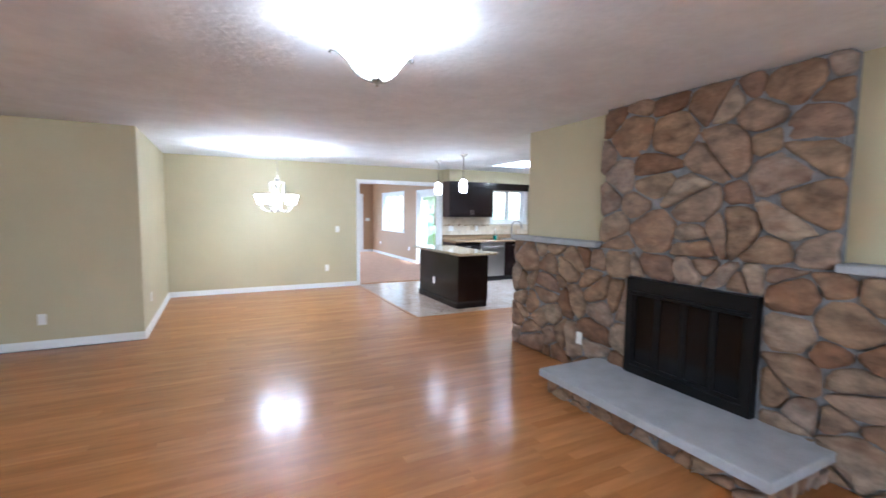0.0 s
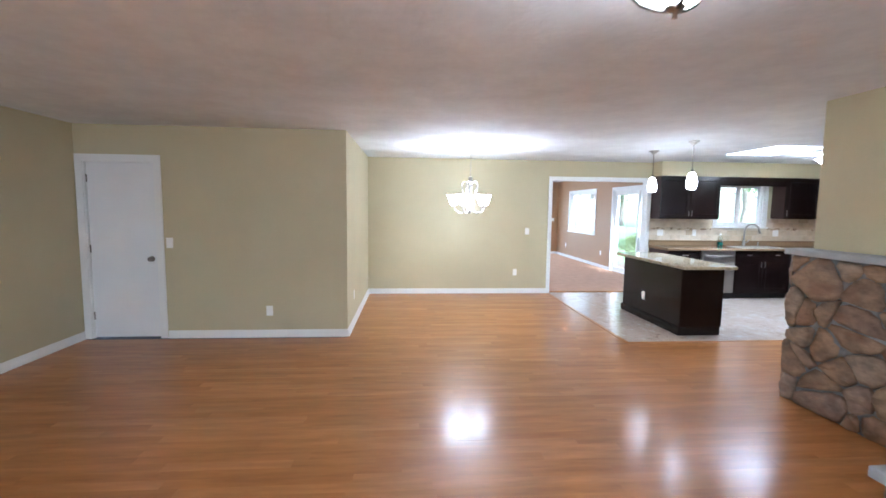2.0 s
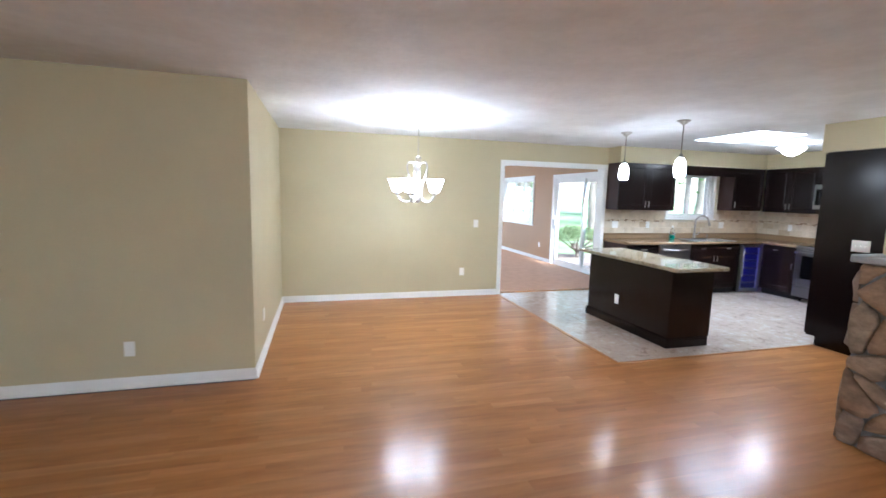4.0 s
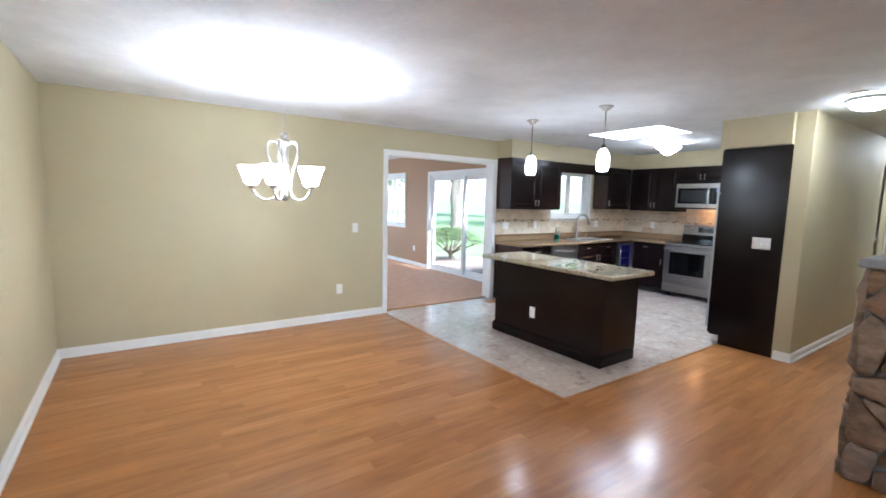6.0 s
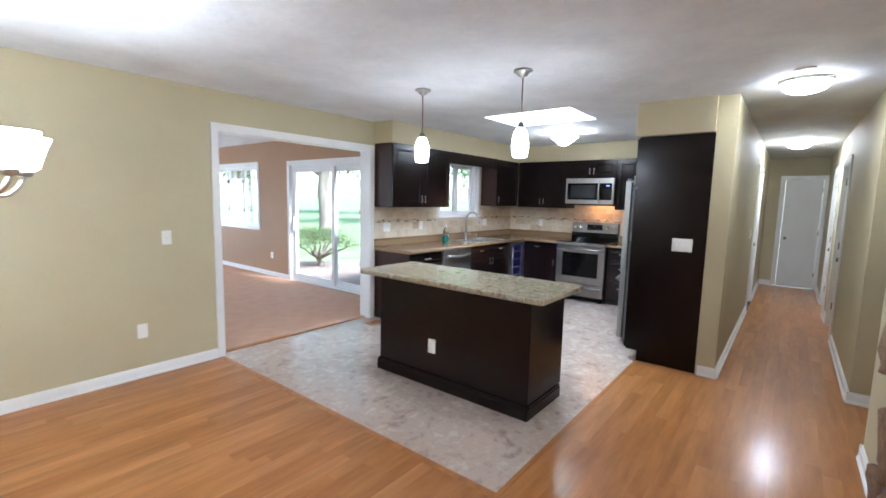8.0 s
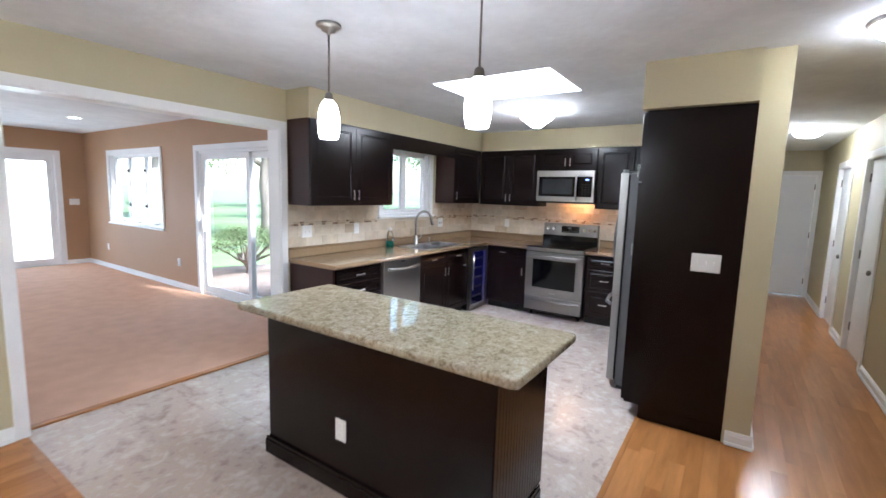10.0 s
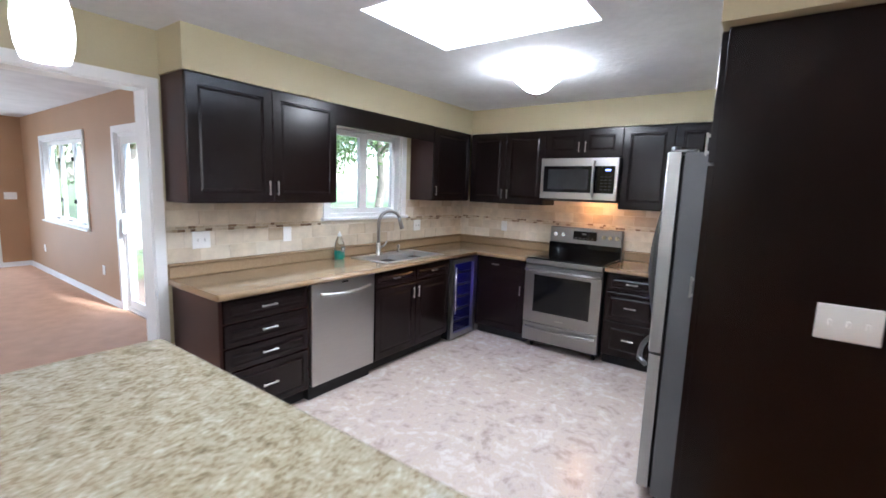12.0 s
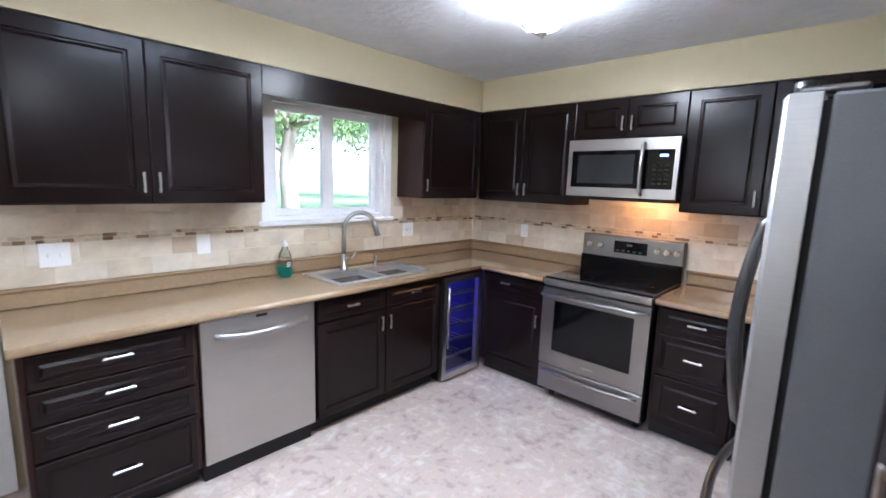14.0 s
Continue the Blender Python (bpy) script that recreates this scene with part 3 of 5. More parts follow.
fpart("mantel", shelf(YC1 + 0.002, YF + 0.06), M_slab, "pale grey stone mantel ledge")
fpart("mantel", shelf(YE, YC0 - 0.002), M_slab, "pale grey stone mantel ledge")
fpart("mantel_end", B(XPAINT - 0.002, YF + 0.002, 1.213, 4.62, YF + 0.06, 1.261, bevel=0.006), M_slab)
hs = B(3.53, 2.22, 0.135, XF + 0.04, 4.0, 0.20, bevel=0.010, seg=2)
fpart("hearth_slab", hs, M_slab, "pale blue-grey hearth slab")
fpart("hearth_core", B(3.615, 2.278, 0.0, XF + 0.0, 3.942, 0.134), M_mortar)

# firebox and its doors
fbx = bmesh.new()
y0, y1, z0, z1 = FB
z0 = 0.202
for a in ((XM, y0, z0, 4.7, y0 + 0.02, z1), (XM, y1 - 0.02, z0, 4.7, y1, z1), (XM, y0 + 0.02, z1 - 0.02, 4.7, y1 - 0.02, z1), (4.68, y0 + 0.02, z0, 4.7, y1 - 0.02, z1 - 0.02), (XM, y0 + 0.02, z0, 4.68, y1 - 0.02, z0 + 0.01)):
    box(fbx, *a)
fpart("firebox", fbx, M_black, "sooty black firebox")
fr = bmesh.new()
xa, xb = XF - 0.035, XF + 0.03
ring(fr, "y", (y0, z0, y1, z1), (y0 + 0.06, z0 + 0.07, y1 - 0.06, z1 - 0.11), xa, xb)
fpart("door_surround", fr, M_black, "matt black metal surround")
fpart("hood_lip", B(xa - 0.02, y0 + 0.03, z1 - 0.135, xa + 0.01, y1 - 0.03, z1 - 0.105, bevel=0.006), M_black)
for i in range(4):
    w = (y1 - y0 - 0.12) / 4
    p = y0 + 0.06 + i * w
    df = bmesh.new()
    ring(df, "y", (p + 0.002, z0 + 0.072, p + w - 0.002, z1 - 0.112), (p + 0.025, z0 + 0.10, p + w - 0.025, z1 - 0.14), XF - 0.02, XF)
    fpart("glass_door_frame", df, M_black)
    fpart("glass_pane", B(XF - 0.012, p + 0.024, z0 + 0.099, XF - 0.008, p + w - 0.024, z1 - 0.139), M_fireglass, "dark tinted fire glass")

pl = plate("wall_outlet", XF - 0.012, 4.20, 0.33, -90, label="white outlet plate set in the stone wall")


def clip(poly, nx, ny, c):
    """The part of a polygon on the near side of a line."""
    res = []
    for k in range(len(poly)):
        a, b = poly[k], poly[(k + 1) % len(poly)]
        da, db = nx * a[0] + ny * a[1] - c, nx * b[0] + ny * b[1] - c
        if da <= 0:
            res.append(a)
        if da * db < 0:
            f = da / (da - db)
            res.append((a[0] + f * (b[0] - a[0]), a[1] + f * (b[1] - a[1])))
    return res


def area(poly):
    return abs(sum(a[0] * b[1] - b[0] * a[1] for a, b in zip(poly, poly[1:] + poly[:1]))) / 2


def cells(rng, u0, u1, v0, v1, n, gap=0.0045):
    """Irregular polygons of mixed sizes that fill a rectangle: seeds of uneven weight, and some of the cells broken in two."""
    pts, size = [], math.sqrt((u1 - u0) * (v1 - v0) / n)
    for _ in range(n * 60):
        w = size * rng.choice((0.42, 0.55, 0.62, 0.66, 0.72))
        p = (rng.uniform(u0 + 0.02, u1 - 0.02), rng.uniform(v0 + 0.02, v1 - 0.02), w)
        if all((p[0] - q[0]) ** 2 + (p[1] - q[1]) ** 2 > (0.62 * (w + q[2])) ** 2 for q in pts):
            pts.append(p)
    out = []
    for i, (px, py, pw) in enumerate(pts):
        poly = [(u0, v0), (u1, v0), (u1, v1), (u0, v1)]
        for j, (qx, qy, qw) in enumerate(pts):
            nx, ny = qx - px, qy - py
            ln = math.hypot(nx, ny)
            if i != j and ln < 1.4 and poly:
                nx, ny = nx / ln, ny / ln
                poly = clip(poly, nx, ny, nx * px + ny * py + (ln * ln + pw * pw - qw * qw) / (2 * ln) - gap)
        if len(poly) < 3:
            continue
        halves = [poly]
        if area(poly) > 0.55 * size * size and rng.random() < 0.62:
            t = rng.choice((0.3, 1.2, 1.7, 2.3, 2.8)) + rng.uniform(-.3, .3)
            cx, cy = sum(p[0] for p in poly) / len(poly), sum(p[1] for p in poly) / len(poly)
            nx, ny = math.cos(t), math.sin(t)
            c = nx * cx + ny * cy + rng.uniform(-0.16, 0.16) * size
            halves = [clip(poly, nx, ny, c - gap), clip(poly, -nx, -ny, -c - gap)]
        out += [h for h in halves if len(h) >= 3 and area(h) > 0.0012]
    return out


def stone_bm(rng, poly, origin, eu, ev, en, depth):
    """One stone: the polygon with rounded corners, swelling out along en with an uneven face."""
    o, eu, ev, en = Vector(origin), Vector(eu), Vector(ev), Vector(en)
    # cut corners and bent sides make the outline uneven
    poly = [p for k, p in enumerate(poly) if math.hypot(p[0] - poly[k - 1][0], p[1] - poly[k - 1][1]) > 0.004]
    p2 = []
    n = len(poly)
    for k in range(n):
        a, b, c = poly[k - 1], poly[k], poly[(k + 1) % n]
        cut = rng.uniform(0.11, 0.25)
        for s, e in ((b, a), (b, c)):
            p2.append((s[0] + (e[0] - s[0]) * cut + rng.uniform(-.005, .005), s[1] + (e[1] - s[1]) * cut + rng.uniform(-.005, .005)))
        p2.append(((b[0] + c[0]) / 2 + rng.uniform(-.007, .007), (b[1] + c[1]) / 2 + rng.uniform(-.007, .007)))
    cx, cy = sum(p[0] for p in p2) / len(p2), sum(p[1] for p in p2) / len(p2)
    bm = bmesh.new()
    rings = []
    tilt = (rng.uniform(-.05, .05), rng.uniform(-.05, .05))
    for s, d in ((1.0, 0.0), (0.985, 0.62), (0.93, 0.88), (0.70, 1.0), (0.35, 1.04)):
        ring = []
        for x, y in p2:
            u, v = cx + (x - cx) * s, cy + (y - cy) * s
            dd = depth * d
            if d > 0.5:
                dd += (u - cx) * tilt[0] + (v - cy) * tilt[1] + 0.024 * noise.noise(Vector((u * 11, v * 11, cx * 3))) + 0.010 * noise.noise(Vector((u * 31, v * 31, cx * 3)))
            ring.append(bm.verts.new(o + eu * u + ev * v + en * max(dd, 0.002 if d else 0)))
        rings.append(ring)
    m = len(p2)
    for a, b in zip(rings, rings[1:]):
        for i in range(m):
            bm.faces.new((a[i], a[(i + 1) % m], b[(i + 1) % m], b[i])).smooth = True
    bm.faces.new(rings[-1]).smooth = True
    return bm


rng = random.Random(11)
FLAT = 1.15  # how much wider than high the stones lie


def lay_stones(u0, u1, v0, v1, size, origin, eu, ev, en, depth=0.04):
    n = max(2, round((u1 - u0) * (v1 - v0) / size ** 2))
    for poly in cells(rng, u0, u1, v0 * FLAT, v1 * FLAT, n):
        if len(poly) < 3:
            continue
        poly = [(a, b / FLAT) for a, b in poly]
        if max(p[0] for p in poly) - min(p[0] for p in poly) < 0.02:
            continue
        fpart("stone", stone_bm(rng, poly, origin, eu, ev, en, depth * rng.uniform(0.75, 1.55)), M_stone)


N = (-1, 0, 0)
O = (XM, 0, 0)
Y, Z = (0, 1, 0), (0, 0, 1)
lay_stones(3.67, YF + 0.03, 0.0, 1.205, 0.31, O, Y, Z, N)
lay_stones(FB[0] + 0.0, FB[1] + 0.0, FB[3] + 0.005, 1.21, 0.27, O, Y, Z, N)
lay_stones(YC0, YC1, 1.215, CEIL - 0.006, 0.335, O, Y, Z, N)
lay_stones(0.6, FB[0] - 0.01, 0.0, 1.205, 0.27, O, Y, Z, N)
lay_stones(XM - 0.02, 4.60, 0.0, 1.205, 0.30, (0, YF + 0.02, 0), (1, 0, 0), Z, (0, 1, 0), 0.045)
lay_stones(2.27, 3.95, 0.0, 0.133, 0.18, (3.64, 0, 0), Y, Z, N, 0.05)
lay_stones(3.62, XF, 0.0, 0.133, 0.14, (0, 2.30, 0), (1, 0, 0), Z, (0, -1, 0), 0.045)
lay_stones(3.62, XF, 0.0, 0.133, 0.14, (0, 3.92, 0), (1, 0, 0), Z, (0, 1, 0), 0.045)

# ---- kitchen ----
UZ0, UZ1 = 1.42, 2.18
CT = 0.905           # worktop height
YU, XU = 9.51, 8.62  # fronts of the wall cabinets
YB, XB = 9.215, 8.325  # fronts of the base cabinets
sof = bmesh.new()
box(sof, 5.535, YU + 0.004, UZ1 + 0.002, XK - 0.001, YDIN - 0.001, CEIL - 0.001), box(sof, XU + 0.004, 6.301, UZ1 + 0.002, XK - 0.001, YU + 0.003, CEIL - 0.001)
structure("soffit", sof, M_wall, "khaki painted soffit above the cabinets")
structure("soffit_pantry", B(6.14, 6.301, 2.142, 7.62, 6.93, CEIL - 0.001), M_wall, "khaki painted soffit above the pantry")


def pull(bm_parent, x, z, upright=True, ln=0.10, label="brushed nickel bar pull"):
    """A small bar pull in front of a door at local (x, z)."""
    h = bmesh.new()
    o = ln / 2 - 0.012
    if upright:
        box(h, x - 0.0055, -0.039, z - ln / 2, x + 0.0055, -0.031, z + ln / 2, bevel=0.003)
        for s in (-1, 1):
            box(h, x - 0.005, -0.033, z + s * o - 0.005, x + 0.005, -0.019, z + s * o + 0.005)
    else:
        box(h, x - ln / 2, -0.039, z - 0.0055, x + ln / 2, -0.031, z + 0.0055, bevel=0.003)
        for s in (-1, 1):
            box(h, x + s * o - 0.005, -0.033, z - 0.005, x + s * o + 0.005, -0.019, z + 0.005)
    return part("handle", h, M_nickel, bm_parent, label)


def front(name, x0, z0, x1, z1, parent, handle=None, rail=0.055):
    """A routed cabinet door or drawer front from (x0, z0) to (x1, z1), its face to -y."""
    bm = bmesh.new()
    g = 0.0015
    vs = [bm.verts.new(c) for c in ((x0 + g, 0, z0 + g), (x1 - g, 0, z0 + g), (x1 - g, 0, z1 - g), (x0 + g, 0, z1 - g))]
    f = bm.faces.new(vs)
    r = bmesh.ops.extrude_face_region(bm, geom=[f])
    bmesh.ops.translate(bm, verts=[v for v in r["geom"] if isinstance(v, bmesh.types.BMVert)], vec=(0, -0.020, 0))
    bm.faces.ensure_lookup_table()
    f = min(bm.faces, key=lambda q: q.calc_center_median().y)
    bmesh.ops.recalc_face_normals(bm, faces=bm.faces)
    for th, d in ((0.004, 0.002), (rail - 0.004, 0.0), (0.005, -0.008), (0.005, 0.0), (0.014, 0.006)):
        bmesh.ops.inset_region(bm, faces=[f], thickness=th, depth=d, use_even_offset=True)
    ob = part(name, bm, M_esp, parent)
    if handle:
        pull(ob, *handle)
    return ob


def wall_cab(name, x, y, rz, w, z0, z1, depth, doors, label, side=M_esp, handles=None):
    c = thing(name, x, y, z0, label, "cabinet", "wall cabinets", rz)
    h = z1 - z0
    part("body", B(0, 0.0, 0, w, depth, h, bevel=0.002), side, c)
    dw = w / doors
    for i in range(doors):
        at_right = (i % 2 == 0) if doors > 1 else bool(handles)
        hx = (i + 1) * dw - 0.032 if at_right else i * dw + 0.032
        front("door", i * dw, 0.004, (i + 1) * dw, h - 0.004, c, (hx, min(0.105, h * 0.42), True, 0.10), 0.062)
    return c


DEP = YDIN - YU - 0.002
wall_cab("wall_cabinet", 5.543, YU + 0.02, 0, 1.117, UZ0 - 0.01, UZ1, DEP - 0.02, 2, "dark espresso two-door wall cabinet beside the window", M_espsidelit)
wall_cab("wall_cabinet", 7.93, YU + 0.02, 0, 0.668, UZ0 + 0.01, UZ1, DEP - 0.02, 1, "dark espresso corner wall cabinet beside the window", M_espsidelit)
wall_cab("wall_cabinet", XU + 0.02, 9.508, -90, 0.90, UZ0, UZ1, XK - XU - 0.022, 2, "dark espresso two-door wall cabinet in the corner")
wall_cab("wall_cabinet", XU + 0.02, 8.606, -90, 0.752, 1.90, UZ1, XK - XU - 0.022, 2, "low dark espresso wall cabinet above the microwave")
wall_cab("wall_cabinet", XU + 0.02, 7.852, -90, 0.43, UZ0, UZ1, XK - XU - 0.022, 1, "dark espresso wall cabinet beside the microwave", handles=1)
wall_cab("wall_cabinet", XU + 0.02, 7.420, -90, 0.60, UZ0, UZ1, XK - XU - 0.022, 2, "dark espresso wall cabinet behind the fridge")
single("valance", B(6.662, YU + 0.006, 2.02, 7.928, YU + 0.026, UZ1, bevel=0.002), M_esp, "dark espresso valance board over the window", "valance")


def base_cab(name, x, y, rz, w, depth, label, rows, body=M_esp):
    """A base cabinet with a toe kick. rows: (x0, z0, x1, z1, handle) of each front."""
    c = thing(name, x, y, 0, label, "cabinet", "base cabinets", rz)
    part("body", B(0, 0, 0.10, w, depth, 0.865, bevel=0.002), body, c)
    part("toe_kick", B(0.002, 0.065, 0.002, w - 0.002, depth, 0.099), M_dark, c)
    for x0, z0, x1, z1, hd in rows:
        front("drawer" if (z1 - z0) < 0.4 else "door", x0, z0, x1, z1, c, hd, 0.03 if (z1 - z0) < 0.3 else 0.05)
    return c


D = YDIN - YB - 0.022
w = 0.625
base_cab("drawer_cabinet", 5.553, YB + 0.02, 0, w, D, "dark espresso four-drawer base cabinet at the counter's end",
         [(0.02, a, w - 0.02, b, (w / 2, (a + b) / 2, False, 0.11)) for a, b in ((0.715, 0.853), (0.565, 0.705), (0.415, 0.555), (0.115, 0.405))], M_espsidelit)
w = 1.068
base_cab("sink_cabinet", 6.796, YB + 0.02, 0, w, D, "dark espresso sink base cabinet with two doors",
         [(0.02, 0.725, w / 2 - 0.005, 0.853, (w / 4, 0.79, False, 0.09)), (w / 2 + 0.005, 0.725, w - 0.02, 0.853, (w * 0.75, 0.79, False, 0.09)),
          (0.02, 0.115, w / 2 - 0.003, 0.712, (w / 2 - 0.035, 0.62, True, 0.10)), (w / 2 + 0.003, 0.115, w - 0.02, 0.712, (w / 2 + 0.035, 0.62, True, 0.10))])
w = 0.585
base_cab("corner_cabinet", XB + 0.02, 9.195, -90, w, XK - XB - 0.022, "dark espresso base cabinet with a door and drawer",
         [(0.02, 0.725, w - 0.01, 0.853, (w / 2 - 0.05, 0.79, False, 0.09)), (0.02, 0.115, w - 0.01, 0.712, (w - 0.05, 0.55, True, 0.10))])
w = 0.46
base_cab("drawer_cabinet", XB + 0.02, 7.828, -90, w, XK - XB - 0.022, "dark espresso three-drawer base cabinet beside the range",
         [(0.02, a, w - 0.02, b, (w / 2, (a + b) / 2, False, 0.10)) for a, b in ((0.70, 0.853), (0.435, 0.69), (0.115, 0.425))])
base_cab("base_cabinet", XB + 0.02, 7.365, -90, 0.95, XK - XB - 0.022, "dark espresso base cabinet behind the fridge", [(0.02, 0.115, 0.93, 0.853, None)])

# worktop: one L-shaped slab with a rolled edge, a raised back and a hole for the sink
SX0, SX1, SY0, SY1 = 7.02, 7.80, 9.29, 9.70
YT, XT = YDIN - 0.64, XK - 0.64
wt = thing("worktop", 5.53, YT, 0.867, "tan laminate worktop with a raised back edge", "worktop")


def wpart(name, bm, material):
    bmesh.ops.translate(bm, verts=bm.verts, vec=(-5.53, -YT, -0.867))
    return part(name, bm, material, wt)


top = bmesh.new()
for a in ((5.53, YT, SX0, YDIN - 0.002), (SX1, YT, XK - 0.002, YDIN - 0.002), (SX0, YT, SX1, SY0), (SX0, SY1, SX1, YDIN - 0.002), (XT, 8.604, XK - 0.002, YT)):
    box(top, a[0], a[1], 0.867, a[2], a[3], CT)
bmesh.ops.remove_doubles(top, verts=top.verts, dist=1e-5)
wpart("slab", top, M_counter)
wpart("slab", B(XT, 6.40, 0.867, XK - 0.002, 7.832, CT), M_counter)
wpart("front_edge", tube(bmesh.new(), [(5.53, YT, 0.886), (XT, YT, 0.886)], 0.019, 12), M_counter)
wpart("front_edge", tube(bmesh.new(), [(XT, YT, 0.886), (XT, 8.604, 0.886)], 0.019, 12), M_counter)
wpart("front_edge", tube(bmesh.new(), [(XT, 7.832, 0.886), (XT, 6.40, 0.886)], 0.019, 12), M_counter)
wpart("upstand", B(5.53, YDIN - 0.022, CT + 0.001, XK - 0.022, YDIN - 0.003, CT + 0.10, bevel=0.006), M_counter)
wpart("upstand", B(XK - 0.022, 8.604, CT + 0.001, XK - 0.003, YDIN - 0.003, CT + 0.10, bevel=0.006), M_counter)
wpart("upstand", B(XK - 0.022, 6.40, CT + 0.001, XK - 0.003, 7.832, CT + 0.10, bevel=0.006), M_counter)

for a, b in (((5.53, YDIN - 0.026, CT + 0.090), (XK - 0.026, YDIN - 0.026, CT + 0.090)), ((XK - 0.026, 8.604, CT + 0.090), (XK - 0.026, YDIN - 0.026, CT + 0.090)), ((XK - 0.026, 7.832, CT + 0.090), (XK - 0.026, 6.40, CT + 0.090))):
    wpart("upstand_bead", tube(bmesh.new(), [a, b], 0.011, 10), M_counter)

# sink with two bowls
sink = thing("sink", SX0, SY0, CT, "stainless steel double-bowl sink set in the worktop", "sink")
rim = bmesh.new()
sw, sd = SX1 - SX0, SY1 - SY0
bw = (sw - 0.09) / 2
for a in ((-0.02, -0.02, sw + 0.02, 0.03), (-0.02, sd - 0.075, sw + 0.02, sd + 0.02), (-0.02, 0.03, 0.03, sd - 0.075), (0.03 + bw, 0.03, 0.06 + bw, sd - 0.075), (sw - 0.03, 0.03, sw + 0.02, sd - 0.075)):
    box(rim, a[0], a[1], 0.001, a[2], a[3], 0.007, bevel=0.002)
part("rim", rim, M_basin, sink)
for i in range(2):
    b0 = 0.03 + i * (bw + 0.03)
    bo = bmesh.new()
    box(bo, b0, 0.03, -0.18, b0 + bw, sd - 0.075, -0.178)
    for a in ((b0, 0.03, b0 + 0.003, sd - 0.075), (b0 + bw - 0.003, 0.03, b0 + bw, sd - 0.075), (b0 + 0.003, 0.03, b0 + bw - 0.003, 0.033), (b0 + 0.003, sd - 0.078, b0 + bw - 0.003, sd - 0.075)):
        box(bo, a[0], a[1], -0.178, a[2], a[3], 0.002)
    part("bowl", bo, M_basin, sink)
    part("drain", lathe(bmesh.new(), [(0.0, -0.170), (0.02, -0.172), (0.045, -0.176)], 18, (b0 + bw / 2, 0.18, 0)), M_chrome, sink)

faucet = thing("faucet", 7.30, 9.665, CT + 0.007, "brushed nickel gooseneck faucet with a side lever", "faucet")
part("base", lathe(bmesh.new(), [(0.0, 0.0), (0.032, 0.0), (0.032, 0.008), (0.024, 0.014), (0.022, 0.10), (0.017, 0.115), (0, 0.115)], 20), M_nickel, faucet)
arc = [math.pi * k / 12 for k in range(1, 11)]
pts = [(0, 0, 0.10), (0, 0, 0.29)] + [(0.115 * (1 - math.cos(a)), -0.035 * (1 - math.cos(a)), 0.29 + 0.125 * math.sin(a)) for a in arc]
part("neck", tube(bmesh.new(), pts, 0.0155, 12), M_nickel, faucet)
e = Vector(pts[-1])
part("spray_head", tube(bmesh.new(), [e, e + Vector((0.012, -0.004, -0.04)), e + Vector((0.032, -0.012, -0.11))], 0.016, 12, 0.022), M_nickel, faucet)
part("lever", tube(bmesh.new(), [(0.02, -0.01, 0.07), (0.06, -0.02, 0.085), (0.085, -0.03, 0.125)], 0.010, 10, 0.007), M_nickel, faucet)
single("soap_pump", lathe(bmesh.new(), [(0, 0), (0.018, 0), (0.018, 0.012), (0.009, 0.016), (0.008, 0.06), (0.014, 0.062), (0.014, 0.072), (0, 0.075)], 16), M_nickel,
       "small brushed nickel side sprayer beside the faucet", "sprayer", at=(7.58, 9.66, CT + 0.007))
soap = thing("soap_bottle", 6.885, 9.735, CT, "half-full bottle of green dish soap on the worktop", "bottle")
part("soap", lathe(bmesh.new(), [(0, 0.002), (0.040, 0.002), (0.044, 0.02), (0.043, 0.075), (0, 0.075)], 20), M_soap, soap, "green liquid soap")
part("shell", lathe(bmesh.new(), [(0, 0), (0.042, 0), (0.0465, 0.02), (0.0455, 0.10), (0.038, 0.15), (0.020, 0.19), (0.016, 0.205)], 20), M_clear, soap, "clear plastic shell")
part("cap", lathe(bmesh.new(), [(0.016, 0.202), (0.018, 0.205), (0.017, 0.225), (0.007, 0.23), (0.006, 0.245), (0, 0.246)], 14), M_plate, soap, "white cap")
part("label", B(-0.022, -0.0485, 0.065, 0.022, -0.0475, 0.115, bevel=0.0004), M_label, soap, "dark label with pale bars")
for k in range(3):
    part("label_bar", B(-0.014, -0.0495, 0.074 + 0.012 * k, 0.014, -0.0486, 0.079 + 0.012 * k), M_plate, soap)

# dishwasher
dw = thing("dishwasher", 6.183, YB, 0, "stainless steel dishwasher with a curved bar handle", "dishwasher")
part("door", B(0, -0.012, 0.115, 0.608, 0.03, 0.862, bevel=0.006, seg=2), M_steel, dw)
part("toe_kick", B(0.004, 0.04, 0.002, 0.604, 0.5, 0.112), M_dark, dw)
part("handle", tube(bmesh.new(), [(0.06 + 0.488 * k / 12, -0.030 - 0.035 * math.sin(math.pi * k / 12), 0.782 - 0.012 * math.sin(math.pi * k / 12)) for k in range(13)], 0.014, 12), M_steel, dw)
part("indicator", B(0.27, -0.0135, 0.838, 0.33, -0.011, 0.852), M_dark, dw, "black display slot")

